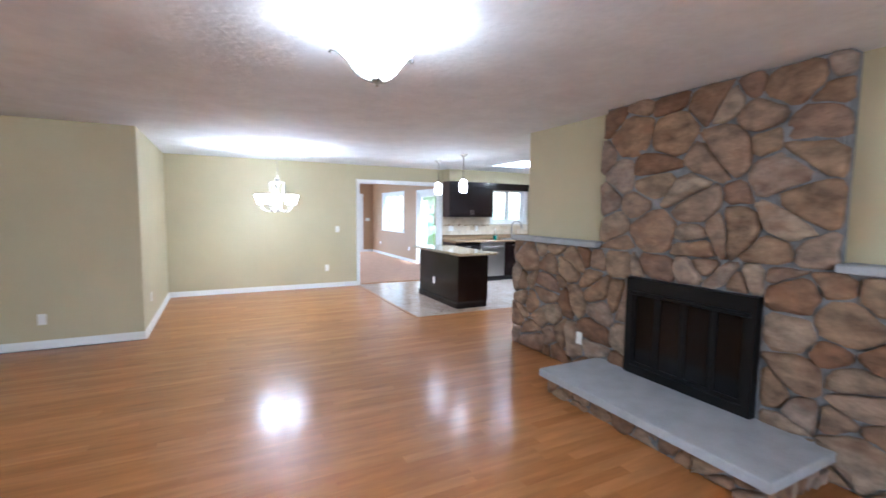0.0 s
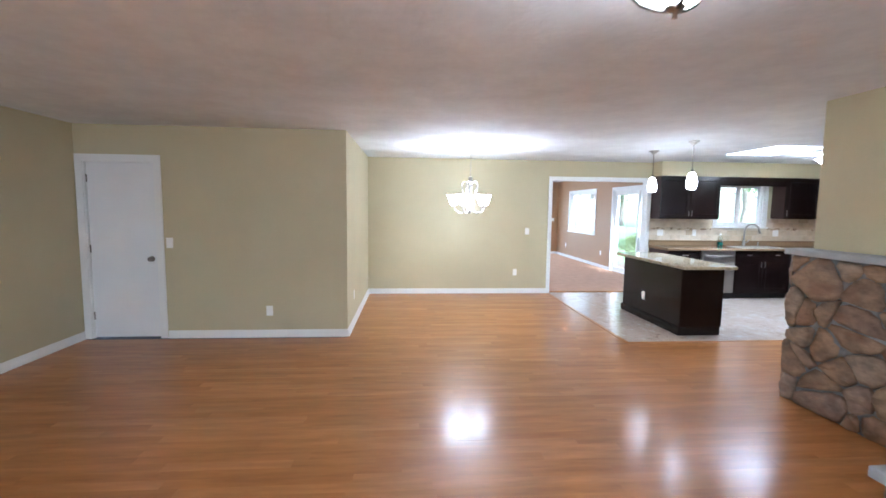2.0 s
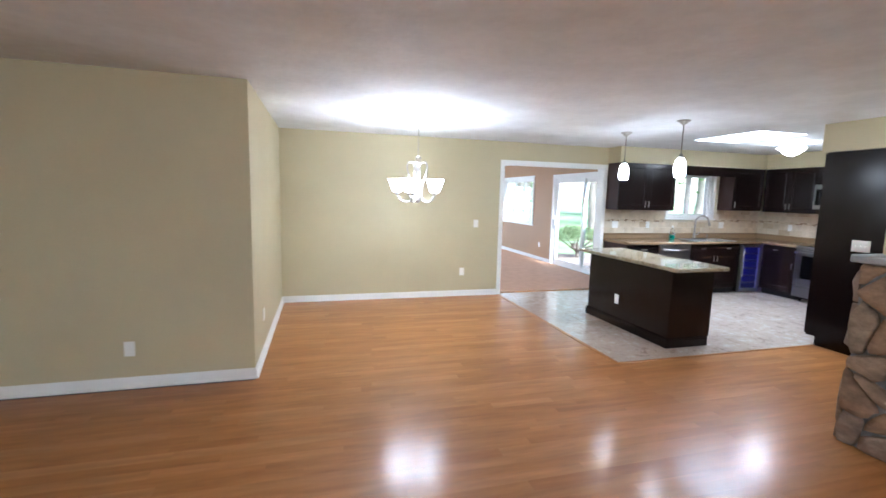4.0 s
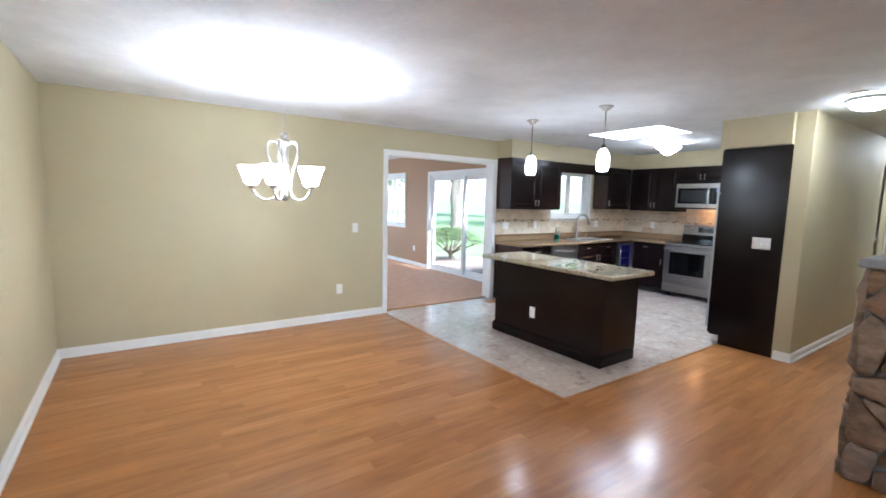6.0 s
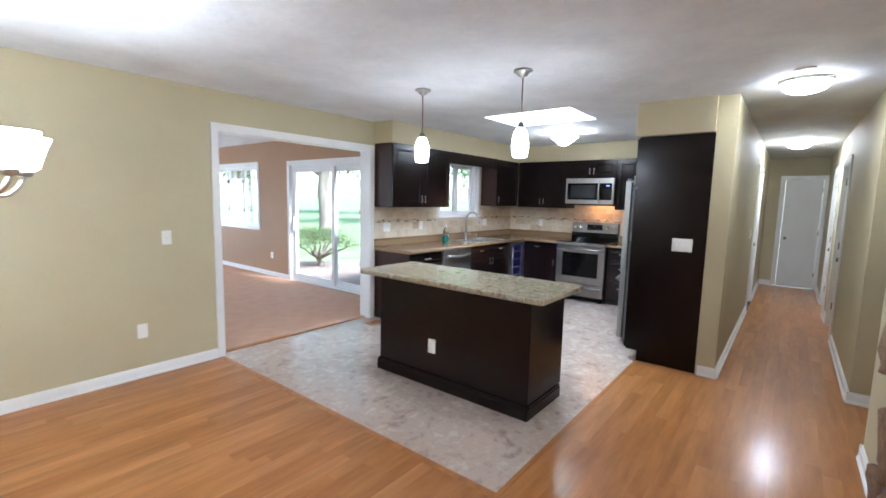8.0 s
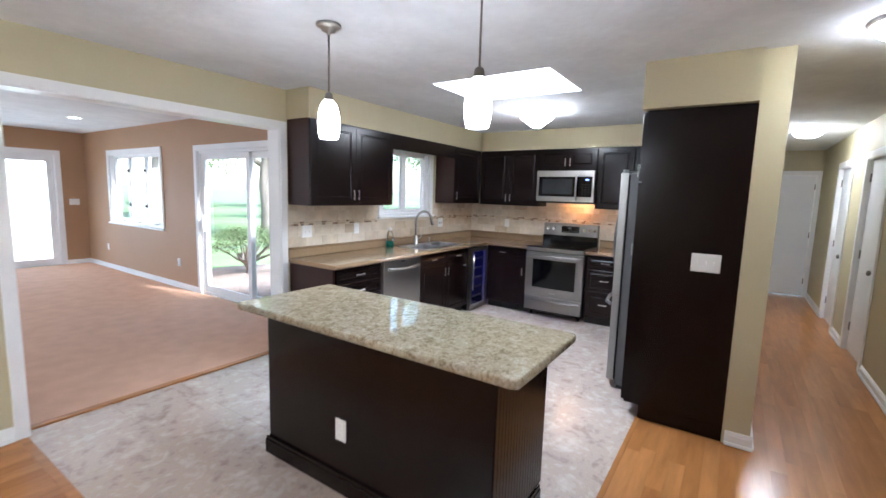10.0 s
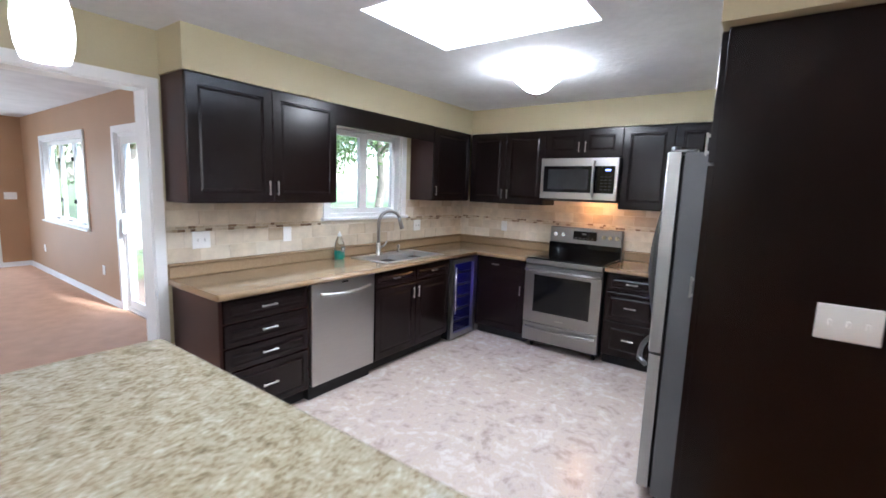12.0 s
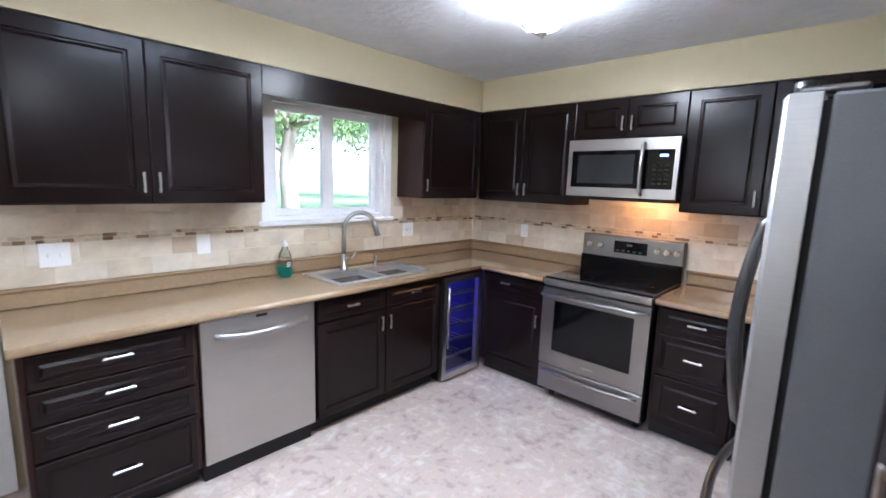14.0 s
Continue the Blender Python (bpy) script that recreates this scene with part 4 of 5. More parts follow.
# wine cooler
wc = thing("wine_cooler", 7.868, YB - 0.015, 0, "slim wine cooler with a blue-lit glass door", "wine cooler")
cw, ch = 0.445, 0.85
part("case", box(box(box(box(bmesh.new(), 0, 0.03, 0.02, 0.012, 0.55, ch), cw - 0.012, 0.03, 0.02, cw, 0.55, ch), 0.012, 0.03, ch - 0.012, cw - 0.012, 0.55, ch), 0.012, 0.03, 0.02, cw - 0.012, 0.55, 0.05), M_black, wc)
part("glow_back", B(0.014, 0.52, 0.052, cw - 0.014, 0.53, ch - 0.014), M_blue, wc, "blue lit interior")
df = bmesh.new()
ring(df, "x", (0, 0.03, cw, ch), (0.042, 0.08, cw - 0.042, ch - 0.045), -0.012, 0.026)
part("door_frame", df, M_steel, wc, "stainless door frame")
gp = part("glass_door", B(0.042, 0.004, 0.08, cw - 0.042, 0.010, ch - 0.045), glass("tinted_glass", (0.85, 0.87, 0.95)), wc, "tinted glass pane")
gp.visible_shadow = False
for k in range(5):
    sl = bmesh.new()
    z = 0.16 + 0.13 * k
    box(sl, 0.016, 0.05, z, cw - 0.016, 0.07, z + 0.018)
    for q in range(6):
        cyl(sl, (0.05 + q * 0.056, 0.07, z + 0.009), (0.05 + q * 0.056, 0.5, z + 0.009), 0.003, n=6)
    part("shelf", sl, M_dullshade, wc)
part("handle", tube(bmesh.new(), [(0.022, -0.045, 0.30), (0.022, -0.045, 0.78)], 0.008, 10), M_steel, wc)

# range, locally facing -y
rg = thing("range", XB - 0.045, 8.592, 0, "stainless steel electric range with a black glass top", "range", rz=-90)
rw = 0.748
part("body", B(0.004, 0.06, 0.05, rw - 0.004, 0.64, 0.90), M_black, rg, "black side panels")
od = bmesh.new()
ring(od, "x", (0, 0.275, rw, 0.845), (0.095, 0.385, rw - 0.095, 0.755), 0.0, 0.055)
part("oven_door", od, M_rangedim, rg, "stainless oven door frame")
part("oven_window", B(0.094, 0.006, 0.384, rw - 0.094, 0.02, 0.756), M_glassblk, rg, "black oven window")
part("oven_handle", tube(bmesh.new(), [(0.02, -0.005, 0.80), (0.03, -0.055, 0.805), (0.10, -0.062, 0.806), (rw - 0.10, -0.062, 0.806), (rw - 0.03, -0.055, 0.805), (rw - 0.02, -0.005, 0.80)], 0.015, 12), M_rangedim, rg)
part("drawer_front", B(0, 0.0, 0.085, rw, 0.055, 0.265, bevel=0.006), M_rangedim, rg)
part("drawer_handle", tube(bmesh.new(), [(0.03 + (rw - 0.06) * k / 12, -0.006 - 0.028 * math.sin(math.pi * k / 12), 0.225 - 0.006 * math.sin(math.pi * k / 12)) for k in range(13)], 0.012, 10), M_rangedim, rg)
part("badge", B(rw / 2 - 0.04, -0.003, 0.318, rw / 2 + 0.04, 0.001, 0.332, bevel=0.002), M_nickel, rg, "plain maker's badge")
for lx in (0.06, rw - 0.06):
    part("foot", cyl(bmesh.new(), (lx, 0.12, 0.001), (lx, 0.12, 0.06), 0.02), M_dark, rg)
part("cooktop_trim", B(0, -0.004, 0.858, rw, 0.05, 0.905, bevel=0.004), M_rangedim, rg)
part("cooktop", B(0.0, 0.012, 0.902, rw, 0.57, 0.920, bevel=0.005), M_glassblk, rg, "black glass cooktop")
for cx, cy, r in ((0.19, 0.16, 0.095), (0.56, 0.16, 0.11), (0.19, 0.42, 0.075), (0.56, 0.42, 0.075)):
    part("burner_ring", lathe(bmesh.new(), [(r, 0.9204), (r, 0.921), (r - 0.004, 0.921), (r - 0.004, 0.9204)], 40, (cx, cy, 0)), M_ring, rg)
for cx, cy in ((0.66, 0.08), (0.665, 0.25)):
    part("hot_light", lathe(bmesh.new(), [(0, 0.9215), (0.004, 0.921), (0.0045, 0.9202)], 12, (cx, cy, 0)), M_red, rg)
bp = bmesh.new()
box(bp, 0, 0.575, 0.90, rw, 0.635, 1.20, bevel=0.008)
part("control_panel", bp, M_rangedim, rg)
part("panel_base", B(0.0, 0.565, 0.915, rw, 0.58, 1.035), M_glassblk, rg)
part("display", B(0.255, 0.571, 1.075, 0.50, 0.577, 1.165, bevel=0.002), M_glassblk, rg, "black clock display")
for q in range(5):
    part("button", B(0.275 + q * 0.042, 0.568, 1.088, 0.295 + q * 0.042, 0.572, 1.096), M_steelg, rg)
part("clock_digits", B(0.35, 0.5685, 1.130, 0.39, 0.5715, 1.146), M_steelg, rg, "unlit clock digits")
for kx in (0.07, 0.155, 0.575, 0.64, 0.705):
    kb = cyl(bmesh.new(), (kx, 0.578, 1.12), (kx, 0.545, 1.12), 0.024, 0.020, n=18)
    box(kb, kx - 0.004, 0.538, 1.102, kx + 0.004, 0.546, 1.138)
    part("knob", kb, M_chrome, rg)

# microwave
mw = thing("microwave", XU - 0.085, 8.604, 1.487, "stainless steel over-range microwave with a black window", "microwave", rz=-90)
mh = 0.405
part("case", B(0, 0.03, 0, rw, 0.40, mh), M_black, mw)
fm = bmesh.new()
ring(fm, "x", (0, 0.012, rw, mh), (0.028, 0.075, rw - 0.025, mh - 0.075), 0, 0.035)
part("front_frame", fm, M_steel, mw)
part("door_window", B(0.027, 0.004, 0.074, 0.545, 0.02, mh - 0.074), M_glassblk, mw, "black glass window")
part("window_mesh", B(0.075, 0.0025, 0.105, 0.475, 0.0045, mh - 0.105), mat("window_mesh", (0.022, 0.023, 0.025), 0.2), mw, "grey perforated screen")
part("handle", tube(bmesh.new(), [(0.535, -0.004, 0.035), (0.535, -0.035, 0.055), (0.535, -0.048, mh / 2), (0.535, -0.035, mh - 0.055), (0.535, -0.004, mh - 0.035)], 0.013, 12), M_steel, mw)
part("control_panel", B(0.56, 0.002, 0.074, rw - 0.024, 0.02, mh - 0.074), M_glassblk, mw)
part("display", B(0.635, 0.0005, mh - 0.122, 0.685, 0.003, mh - 0.106), M_led, mw, "blue clock digits")
for r in range(5):
    for c in range(3):
        part("button", B(0.595 + c * 0.038, 0.0005, 0.105 + r * 0.030, 0.618 + c * 0.038, 0.003, 0.114 + r * 0.030), M_dark, mw)
part("vent_grille", B(0.02, 0.02, -0.012, rw - 0.02, 0.38, -0.001), M_black, mw)

# pantry cabinet and fridge, facing +y
pn = thing("pantry_cabinet", 6.585, 6.908, 0, "tall dark espresso pantry cabinet beside the hall", "cabinet", rz=180)
part("body", B(0, 0.0, 0.10, 0.385, 0.615, 2.14, bevel=0.002), M_esp, pn)
part("toe_kick", B(0.002, 0.10, 0.002, 0.383, 0.615, 0.099), M_esp, pn)
front("door", 0.004, 1.675, 0.381, 2.13, pn, (0.345, 1.745, True, 0.085))
front("door", 0.004, 0.115, 0.381, 1.665, pn, (0.345, 1.20, True, 0.085))
plate("light_switch", 6.20, 6.487, 1.158, -90, w=0.165, h=0.118, kind="switch", gang=3, label="white triple light switch plate on the pantry side")

fg = thing("fridge", 7.525, 7.140, 0, "stainless steel fridge with grey sides and curved handles", "fridge", rz=180)
fw, fh = 0.905, 1.76
part("body", B(0.004, 0.076, 0.03, fw - 0.004, 0.80, fh - 0.008, bevel=0.006), M_steelg, fg, "textured grey case")


def curved_door(x0, x1, zz0, zz1):
    """A door whose face bows outwards a little."""
    bm = bmesh.new()
    n = 8
    fr_, bk_ = [], []
    for k in range(n + 1):
        x = x0 + (x1 - x0) * k / n
        s = (x - fw / 2) / (fw / 2)
        yv = -0.02 * (1 - s * s)
        if k in (0, n):
            yv += 0.010
        fr_.append((bm.verts.new((x, yv, zz0)), bm.verts.new((x, yv, zz1))))
        bk_.append((bm.verts.new((x, 0.062, zz0)), bm.verts.new((x, 0.062, zz1))))
    for k in range(n):
        bm.faces.new((fr_[k][0], fr_[k + 1][0], fr_[k + 1][1], fr_[k][1])).smooth = True
        bm.faces.new((bk_[k][0], bk_[k][1], bk_[k + 1][1], bk_[k + 1][0]))
        bm.faces.new((fr_[k][0], bk_[k][0], bk_[k + 1][0], fr_[k + 1][0]))
        bm.faces.new((fr_[k][1], fr_[k + 1][1], bk_[k + 1][1], bk_[k][1]))
    for k in (0, n):
        bm.faces.new((fr_[k][0], fr_[k][1], bk_[k][1], bk_[k][0]))
    return bm


part("door", curved_door(0.0, fw / 2 - 0.003, 0.785, fh - 0.006), M_fridge, fg)
part("door", curved_door(fw / 2 + 0.003, fw, 0.785, fh - 0.006), M_fridge, fg)
part("freezer_drawer", curved_door(0.0, fw, 0.07, 0.773), M_fridge, fg)
part("gasket", B(0.016, 0.061, 0.07, fw - 0.016, 0.0765, fh - 0.02), M_dark, fg)
for sx in (-1, 1):
    hx = fw / 2 + sx * 0.045
    part("handle", tube(bmesh.new(), [(hx, -0.02, 0.86), (hx, -0.055, 0.89)] + [(hx, -0.055 - 0.035 * math.sin(math.pi * k / 10), 0.89 + 0.58 * k / 10) for k in range(1, 10)] + [(hx, -0.055, 1.47), (hx, -0.02, 1.50)], 0.014, 12), M_handle, fg)
part("handle", tube(bmesh.new(), [(0.10, -0.02, 0.68), (0.14, -0.058, 0.69)] + [(0.14 + (fw - 0.28) * k / 10, -0.058 - 0.035 * math.sin(math.pi * k / 10), 0.69) for k in range(1, 10)] + [(fw - 0.14, -0.058, 0.69), (fw - 0.10, -0.02, 0.68)], 0.014, 12), M_handle, fg)
for hx in (0.05, fw - 0.05):
    hg = B(hx - 0.03, 0.02, fh - 0.005, hx + 0.03, 0.125, fh + 0.009, bevel=0.005)
    cyl(hg, (hx, 0.03, fh - 0.005), (hx, 0.03, fh + 0.022), 0.019)
    part("hinge_cover", hg, M_handle, fg)
part("grille", B(0.01, 0.09, 0.002, fw - 0.01, 0.7, 0.065), M_dark, fg)

# island
isl = thing("kitchen_island", 4.40, 7.06, 0, "dark espresso kitchen island with a speckled stone top", "island")
part("body", B(0.02, 0.0, 0.10, 0.572, 1.462, 0.842, bevel=0.003), M_esp, isl)
part("plinth", B(0.02, 0.002, 0.0, 0.53, 1.460, 0.099), M_esp, isl)
bs = bmesh.new()
for a in ((0.0, -0.018, 0.02, 1.48), (0.02, -0.018, 0.548, 0.0), (0.02, 1.462, 0.548, 1.48)):
    box(bs, a[0], a[1], 0.001, a[2], a[3], 0.085, bevel=0.003), box(bs, a[0] + 0.005, a[1] + 0.004, 0.086, a[2] - 0.005 if a[2] < 0.1 else a[2], a[3] - 0.004, 0.105, bevel=0.003)
part("base_moulding", bs, M_esp, isl)
for k in range(18):
    part("bead_board", B(0.022 + 0.0305 * k, -0.006, 0.106, 0.0520 + 0.0305 * k, 0.001, 0.84, bevel=0.0018), M_esp, isl)


def rounded_slab(x0, y0, x1, y1, z0, z1, r, ease):
    """A slab with round corners in plan and eased upper and lower edges."""
    bm = bmesh.new()
    rows = []
    for inset, z in ((ease, z0), (ease * 0.3, z0 + ease * 0.3), (0, z0 + ease), (0, z1 - ease), (ease * 0.3, z1 - ease * 0.3), (ease, z1)):
        loop = []
        for cx, cy, a0 in ((x1 - r, y1 - r, 0), (x0 + r, y1 - r, 90), (x0 + r, y0 + r, 180), (x1 - r, y0 + r, 270)):
            for k in range(6):
                a = radians(a0 + 18 * k)
                loop.append(bm.verts.new((cx + (r - inset) * math.cos(a), cy + (r - inset) * math.sin(a), z)))
        rows.append(loop)
    n = len(rows[0])
    for p, q in zip(rows, rows[1:]):
        for i in range(n):
            bm.faces.new((p[i], p[(i + 1) % n], q[(i + 1) % n], q[i])).smooth = True
    bm.faces.new(rows[0][::-1]), bm.faces.new(rows[-1])
    return bm


part("stone_top", rounded_slab(-0.042, -0.115, 0.67, 1.68, 0.843, 0.885, 0.035, 0.010), M_quartz, isl, "speckled beige polished stone top")
plate("wall_outlet", 4.42, 7.92, 0.34, -90, label="white outlet plate on the island side")

# window over the sink
def window(name, along, a0, a1, z0, z1, face, out, lights, label, wall_t=0.14, sill=True, crank=False):
    """A white window in a wall; out is the side that the room lies on."""
    c = thing(name, 0, 0, 0, label, "window")
    c["kind"] = "structure"

    def bx(bm, p, q, b, cc, lo, hi, bev=0.003):
        b, cc = sorted((b, cc))
        return box(bm, p, b, lo, q, cc, hi, bev) if along == "x" else box(bm, b, p, lo, cc, q, hi, bev)
    w = 0.065
    tr = bmesh.new()
    ring(tr, along, (a0 - w, z0, a1 + w, z1 + w), (a0, z0, a1, z1), face + out * 0.001, face + out * 0.018, True)
    part("casing", tr, M_white, c)
    if sill:
        part("window_sill", bx(bmesh.new(), a0 - w - 0.02, a1 + w + 0.02, face - out * 0.05, face + out * 0.045, z0 - 0.03, z0 - 0.001, 0.006), M_white, c)
    mid, bk = face - out * wall_t * 0.6, face - out * wall_t
    fr = bmesh.new()
    t = 0.03
    ring(fr, along, (a0, z0, a1, z1), (a0 + t, z0 + t, a1 - t, z1 - t), face - out * 0.002, bk)
    part("window_frame", fr, M_white, c)
    pw = (a1 - a0 - 2 * t) / lights
    for i in range(lights):
        p0, p1 = a0 + t + i * pw, a0 + t + (i + 1) * pw
        s = 0.045
        sh = bmesh.new()
        ring(sh, along, (p0, z0 + t, p1, z1 - t), (p0 + s, z0 + t + s, p1 - s, z1 - t - s), mid + out * 0.02, mid - out * 0.02)
        sa = part("sash", sh, M_white, c)
        g = part("pane", bx(bmesh.new(), p0 + s, p1 - s, mid + 0.003, mid - 0.003, z0 + t + s, z1 - t - s, 0), M_glass, sa)
        g.visible_shadow = False
        if crank:
            for zz in (z0 + 0.30, z1 - 0.32):
                part("latch", bx(bmesh.new(), p0 + 0.005, p0 + 0.035, mid + out * 0.02, mid + out * 0.045, zz, zz + 0.055), M_black, sa, "dark latch")
            part("crank", bx(bmesh.new(), (p0 + p1) / 2 - 0.05, (p0 + p1) / 2 + 0.05, mid + out * 0.02, mid + out * 0.05, z0 + t + 0.004, z0 + t + 0.022), M_nickel, sa)
    return c


window("window_1", "x", 6.84, 7.785, 1.27, 2.08, YDIN, -1, 2, "white two-light casement window over the sink")
window("window_2", "y", 13.82, 15.74, 0.88, 2.08, XFAM, -1, 3, "white three-light casement window in the family room", crank=True)
window("window_3", "x", -1.4, 1.8, 0.75, 2.2, YS, 1, 3, "white window behind the start of the walk", 0.12)


def slider(name, along, a0, a1, top, face, out, label):
    c = thing(name, 0, 0, 0, label, "sliding door")
    c["kind"] = "structure"

    def bx(bm, p, q, b, cc, lo, hi, bev=0.003):
        b, cc = sorted((b, cc))
        return box(bm, p, b, lo, q, cc, hi, bev) if along == "x" else box(bm, b, p, lo, cc, q, hi, bev)
    m = (a0 + a1) / 2
    fr = bmesh.new()
    ring(fr, along, (a0 + 0.012, 0.013, a1 - 0.012, top - 0.013), (a0 + 0.045, 0.045, a1 - 0.045, top - 0.05), face - out * 0.02, face - out * 0.13)
    part("frame", fr, M_white, c)
    for p0, p1, d in ((a0 + 0.045, m + 0.04, 0.09), (m - 0.04, a1 - 0.045, 0.05)):
        sh = bmesh.new()
        s = 0.07
        ring(sh, along, (p0, 0.046, p1, top - 0.051), (p0 + s, 0.14, p1 - s, top - 0.13), face - out * (d - 0.018), face - out * (d + 0.018))
        pn_ = part("panel", sh, M_white, c)
        g = part("pane", bx(bmesh.new(), p0 + s, p1 - s, face - out * (d - 0.003), face - out * (d + 0.003), 0.14, top - 0.13, 0), M_glass, pn_)
        g.visible_shadow = False
    part("handle", bx(bmesh.new(), a1 - 0.10, a1 - 0.075, face + out * 0.005, face - out * 0.03, 0.92, 1.15, 0.006), M_plate, c)
    return c


slider("sliding_door", "y", 10.40, 12.72, 2.06, XFAM, -1, "white framed sliding glass door to the garden")
slider("sliding_door", "x", 3.9, 5.75, 2.06, YFAM, -1, "white framed sliding glass door at the far wall")

# ---- lamps ----


def bowl_light(x, y, z, r, label, glow, low=1.0):
    c = thing("ceiling_light", x, y, z, label, "ceiling light")
    part("canopy", lathe(bmesh.new(), [(0, 0), (0.075, -0.001), (0.07, -0.018), (0.02, -0.026), (0, -0.026)], 28), M_nickel, c)
    part("bowl", lathe(bmesh.new(), [(r, -0.115), (r * 0.90, -0.135), (r * 0.74, -0.165), (r * 0.60, -0.205), (r * 0.45, -0.240), (r * 0.25, -0.262), (0.012, -0.270), (0.012, -0.264), (r * 0.24, -0.255), (r * 0.43, -0.233), (r * 0.58, -0.199), (r * 0.72, -0.158), (r * 0.88, -0.128), (r, -0.110)], 36), glow, c, "lit frosted glass bowl")
    part("finial", lathe(bmesh.new(), [(0, -0.312), (0.008, -0.308), (0.006, -0.296), (0.020, -0.290), (0.030, -0.276), (0.022, -0.268), (0, -0.266)], 20), M_nickel, c)
    part("stem", cyl(bmesh.new(), (0, 0, -0.02), (0, 0, -0.27), 0.006, n=8), M_nickel, c)
    for k in range(3):
        a = 2 * math.pi * k / 3 + 0.4
        pts = [(s * math.cos(a), s * math.sin(a), z) for s, z in ((0.02, -0.284), (r * 0.28, -0.272), (r * 0.48, -0.249), (r * 0.63, -0.214), (r * 0.77, -0.174), (r * 0.93, -0.143), (r * 1.06, -0.126), (r * 1.18, -0.122), (r * 1.24, -0.134))]
        part("scroll_arm", tube(bmesh.new(), pts, 0.007, 8), M_dullshade, c, "shade-darkened nickel strap arm")
        part("strut", tube(bmesh.new(), [(0.03 * math.cos(a), 0.03 * math.sin(a), -0.02), (r * 0.5 * math.cos(a), r * 0.5 * math.sin(a), -0.07), (r * 0.99 * math.cos(a), r * 0.99 * math.sin(a), -0.116)], 0.004, 6), M_dullshade, c)
    c.scale = (1, 1, low)
    return c


bowl_light(1.84, 3.25, CEIL, 0.20, "lit frosted bowl ceiling light with nickel scroll arms", M_bowl)
bowl_light(7.37, 8.17, CEIL, 0.17, "lit frosted bowl ceiling light in the kitchen", M_kbowl, 0.67)


def dome_light(x, y, glow):
    c = thing("hall_light", x, y, CEIL, "lit flush dome light with a pale rim on the hall ceiling", "ceiling light", "hall lights")
    part("rim", lathe(bmesh.new(), [(0.0, 0.0), (0.165, 0), (0.165, -0.010), (0.158, -0.020), (0.150, -0.022), (0.0, -0.021)], 36), M_white, c)
    part("dome", lathe(bmesh.new(), [(0.150, -0.023), (0.142, -0.045), (0.115, -0.070), (0.07, -0.088), (0, -0.095)], 36), glow, c, "lit frosted glass dome")


dome_light(5.98, 5.74, M_dome)
dome_light(9.84, 5.74, M_dome_far)


def pendant(x, y):
    c = thing("pendant_light", x, y, CEIL, "lit white glass pendant on a nickel rod above the island", "pendant light", "island pendants")
    part("canopy", lathe(bmesh.new(), [(0, 0), (0.066, -0.001), (0.067, -0.012), (0.058, -0.018), (0.040, -0.022), (0.036, -0.038), (0.012, -0.044), (0.010, -0.056), (0, -0.056)], 28), M_nickel, c)
    part("rod", cyl(bmesh.new(), (0, 0, -0.04), (0, 0, -0.37), 0.005, n=8), M_dullshade, c)
    part("socket_cap", lathe(bmesh.new(), [(0.006, -0.352), (0.020, -0.362), (0.024, -0.388), (0.027, -0.398), (0, -0.398)], 20), M_dullshade, c)
    part("shade", lathe(bmesh.new(), [(0.026, -0.398), (0.043, -0.423), (0.055, -0.468), (0.060, -0.518), (0.056, -0.570), (0.047, -0.604), (0.040, -0.604), (0.050, -0.570), (0.054, -0.518)], 28), M_opal, c, "lit white glass shade")


pendant(4.66, 8.275)
pendant(4.63, 7.31)

chn = thing("chandelier", 1.92, 8.25, CEIL, "five-arm brushed nickel chandelier with lit white glass shades", "chandelier")
part("canopy", lathe(bmesh.new(), [(0, 0), (0.062, -0.001), (0.060, -0.012), (0.03, -0.026), (0, -0.03)], 28), M_nickel, chn)
for k in range(14):
    z = -0.032 - k * 0.028
    lk = bmesh.new()
    pts = [(0.010 * math.cos(a), 0, z - 0.017 + 0.019 * math.sin(a)) for a in [2 * math.pi * j / 10 for j in range(11)]]
    if k % 2:
        pts = [(0, p[0], p[2]) for p in pts]
    part("chain_link", tube(lk, pts, 0.0022, 6), M_nickel, chn)
part("hub", lathe(bmesh.new(), [(0, -0.42), (0.012, -0.425), (0.03, -0.445), (0.034, -0.46), (0.018, -0.475), (0.035, -0.49), (0.05, -0.50), (0.034, -0.515), (0.03, -0.56), (0.024, -0.70), (0.030, -0.80), (0.022, -0.90), (0.034, -0.925), (0.018, -0.95), (0, -0.96)], 24), M_nickel, chn)
for k in range(5):
    a = 2 * math.pi * k / 5 + 0.35
    ca, sa = math.cos(a), math.sin(a)
    pts = [(r * ca, r * sa, z) for r, z in ((0.03, -0.52), (0.07, -0.495), (0.112, -0.505), (0.128, -0.545), (0.112, -0.62), (0.075, -0.72), (0.05, -0.80), (0.048, -0.87), (0.075, -0.93), (0.125, -0.95), (0.18, -0.94), (0.215, -0.905), (0.24, -0.86))]
    part("arm", tube(bmesh.new(), pts, 0.0085, 10), M_nickel, chn)
    part("cup", lathe(bmesh.new(), [(0, -0.865), (0.02, -0.862), (0.032, -0.845), (0.03, -0.835), (0, -0.834)], 18, (0.24 * ca, 0.24 * sa, 0)), M_nickel, chn)
    part("shade", lathe(bmesh.new(), [(0.03, -0.838), (0.050, -0.825), (0.060, -0.79), (0.077, -0.74), (0.096, -0.695), (0.093, -0.695), (0.074, -0.74), (0.057, -0.79), (0.047, -0.82)], 24, (0.24 * ca, 0.24 * sa, 0)), M_opal, chn, "lit white glass bell shade")

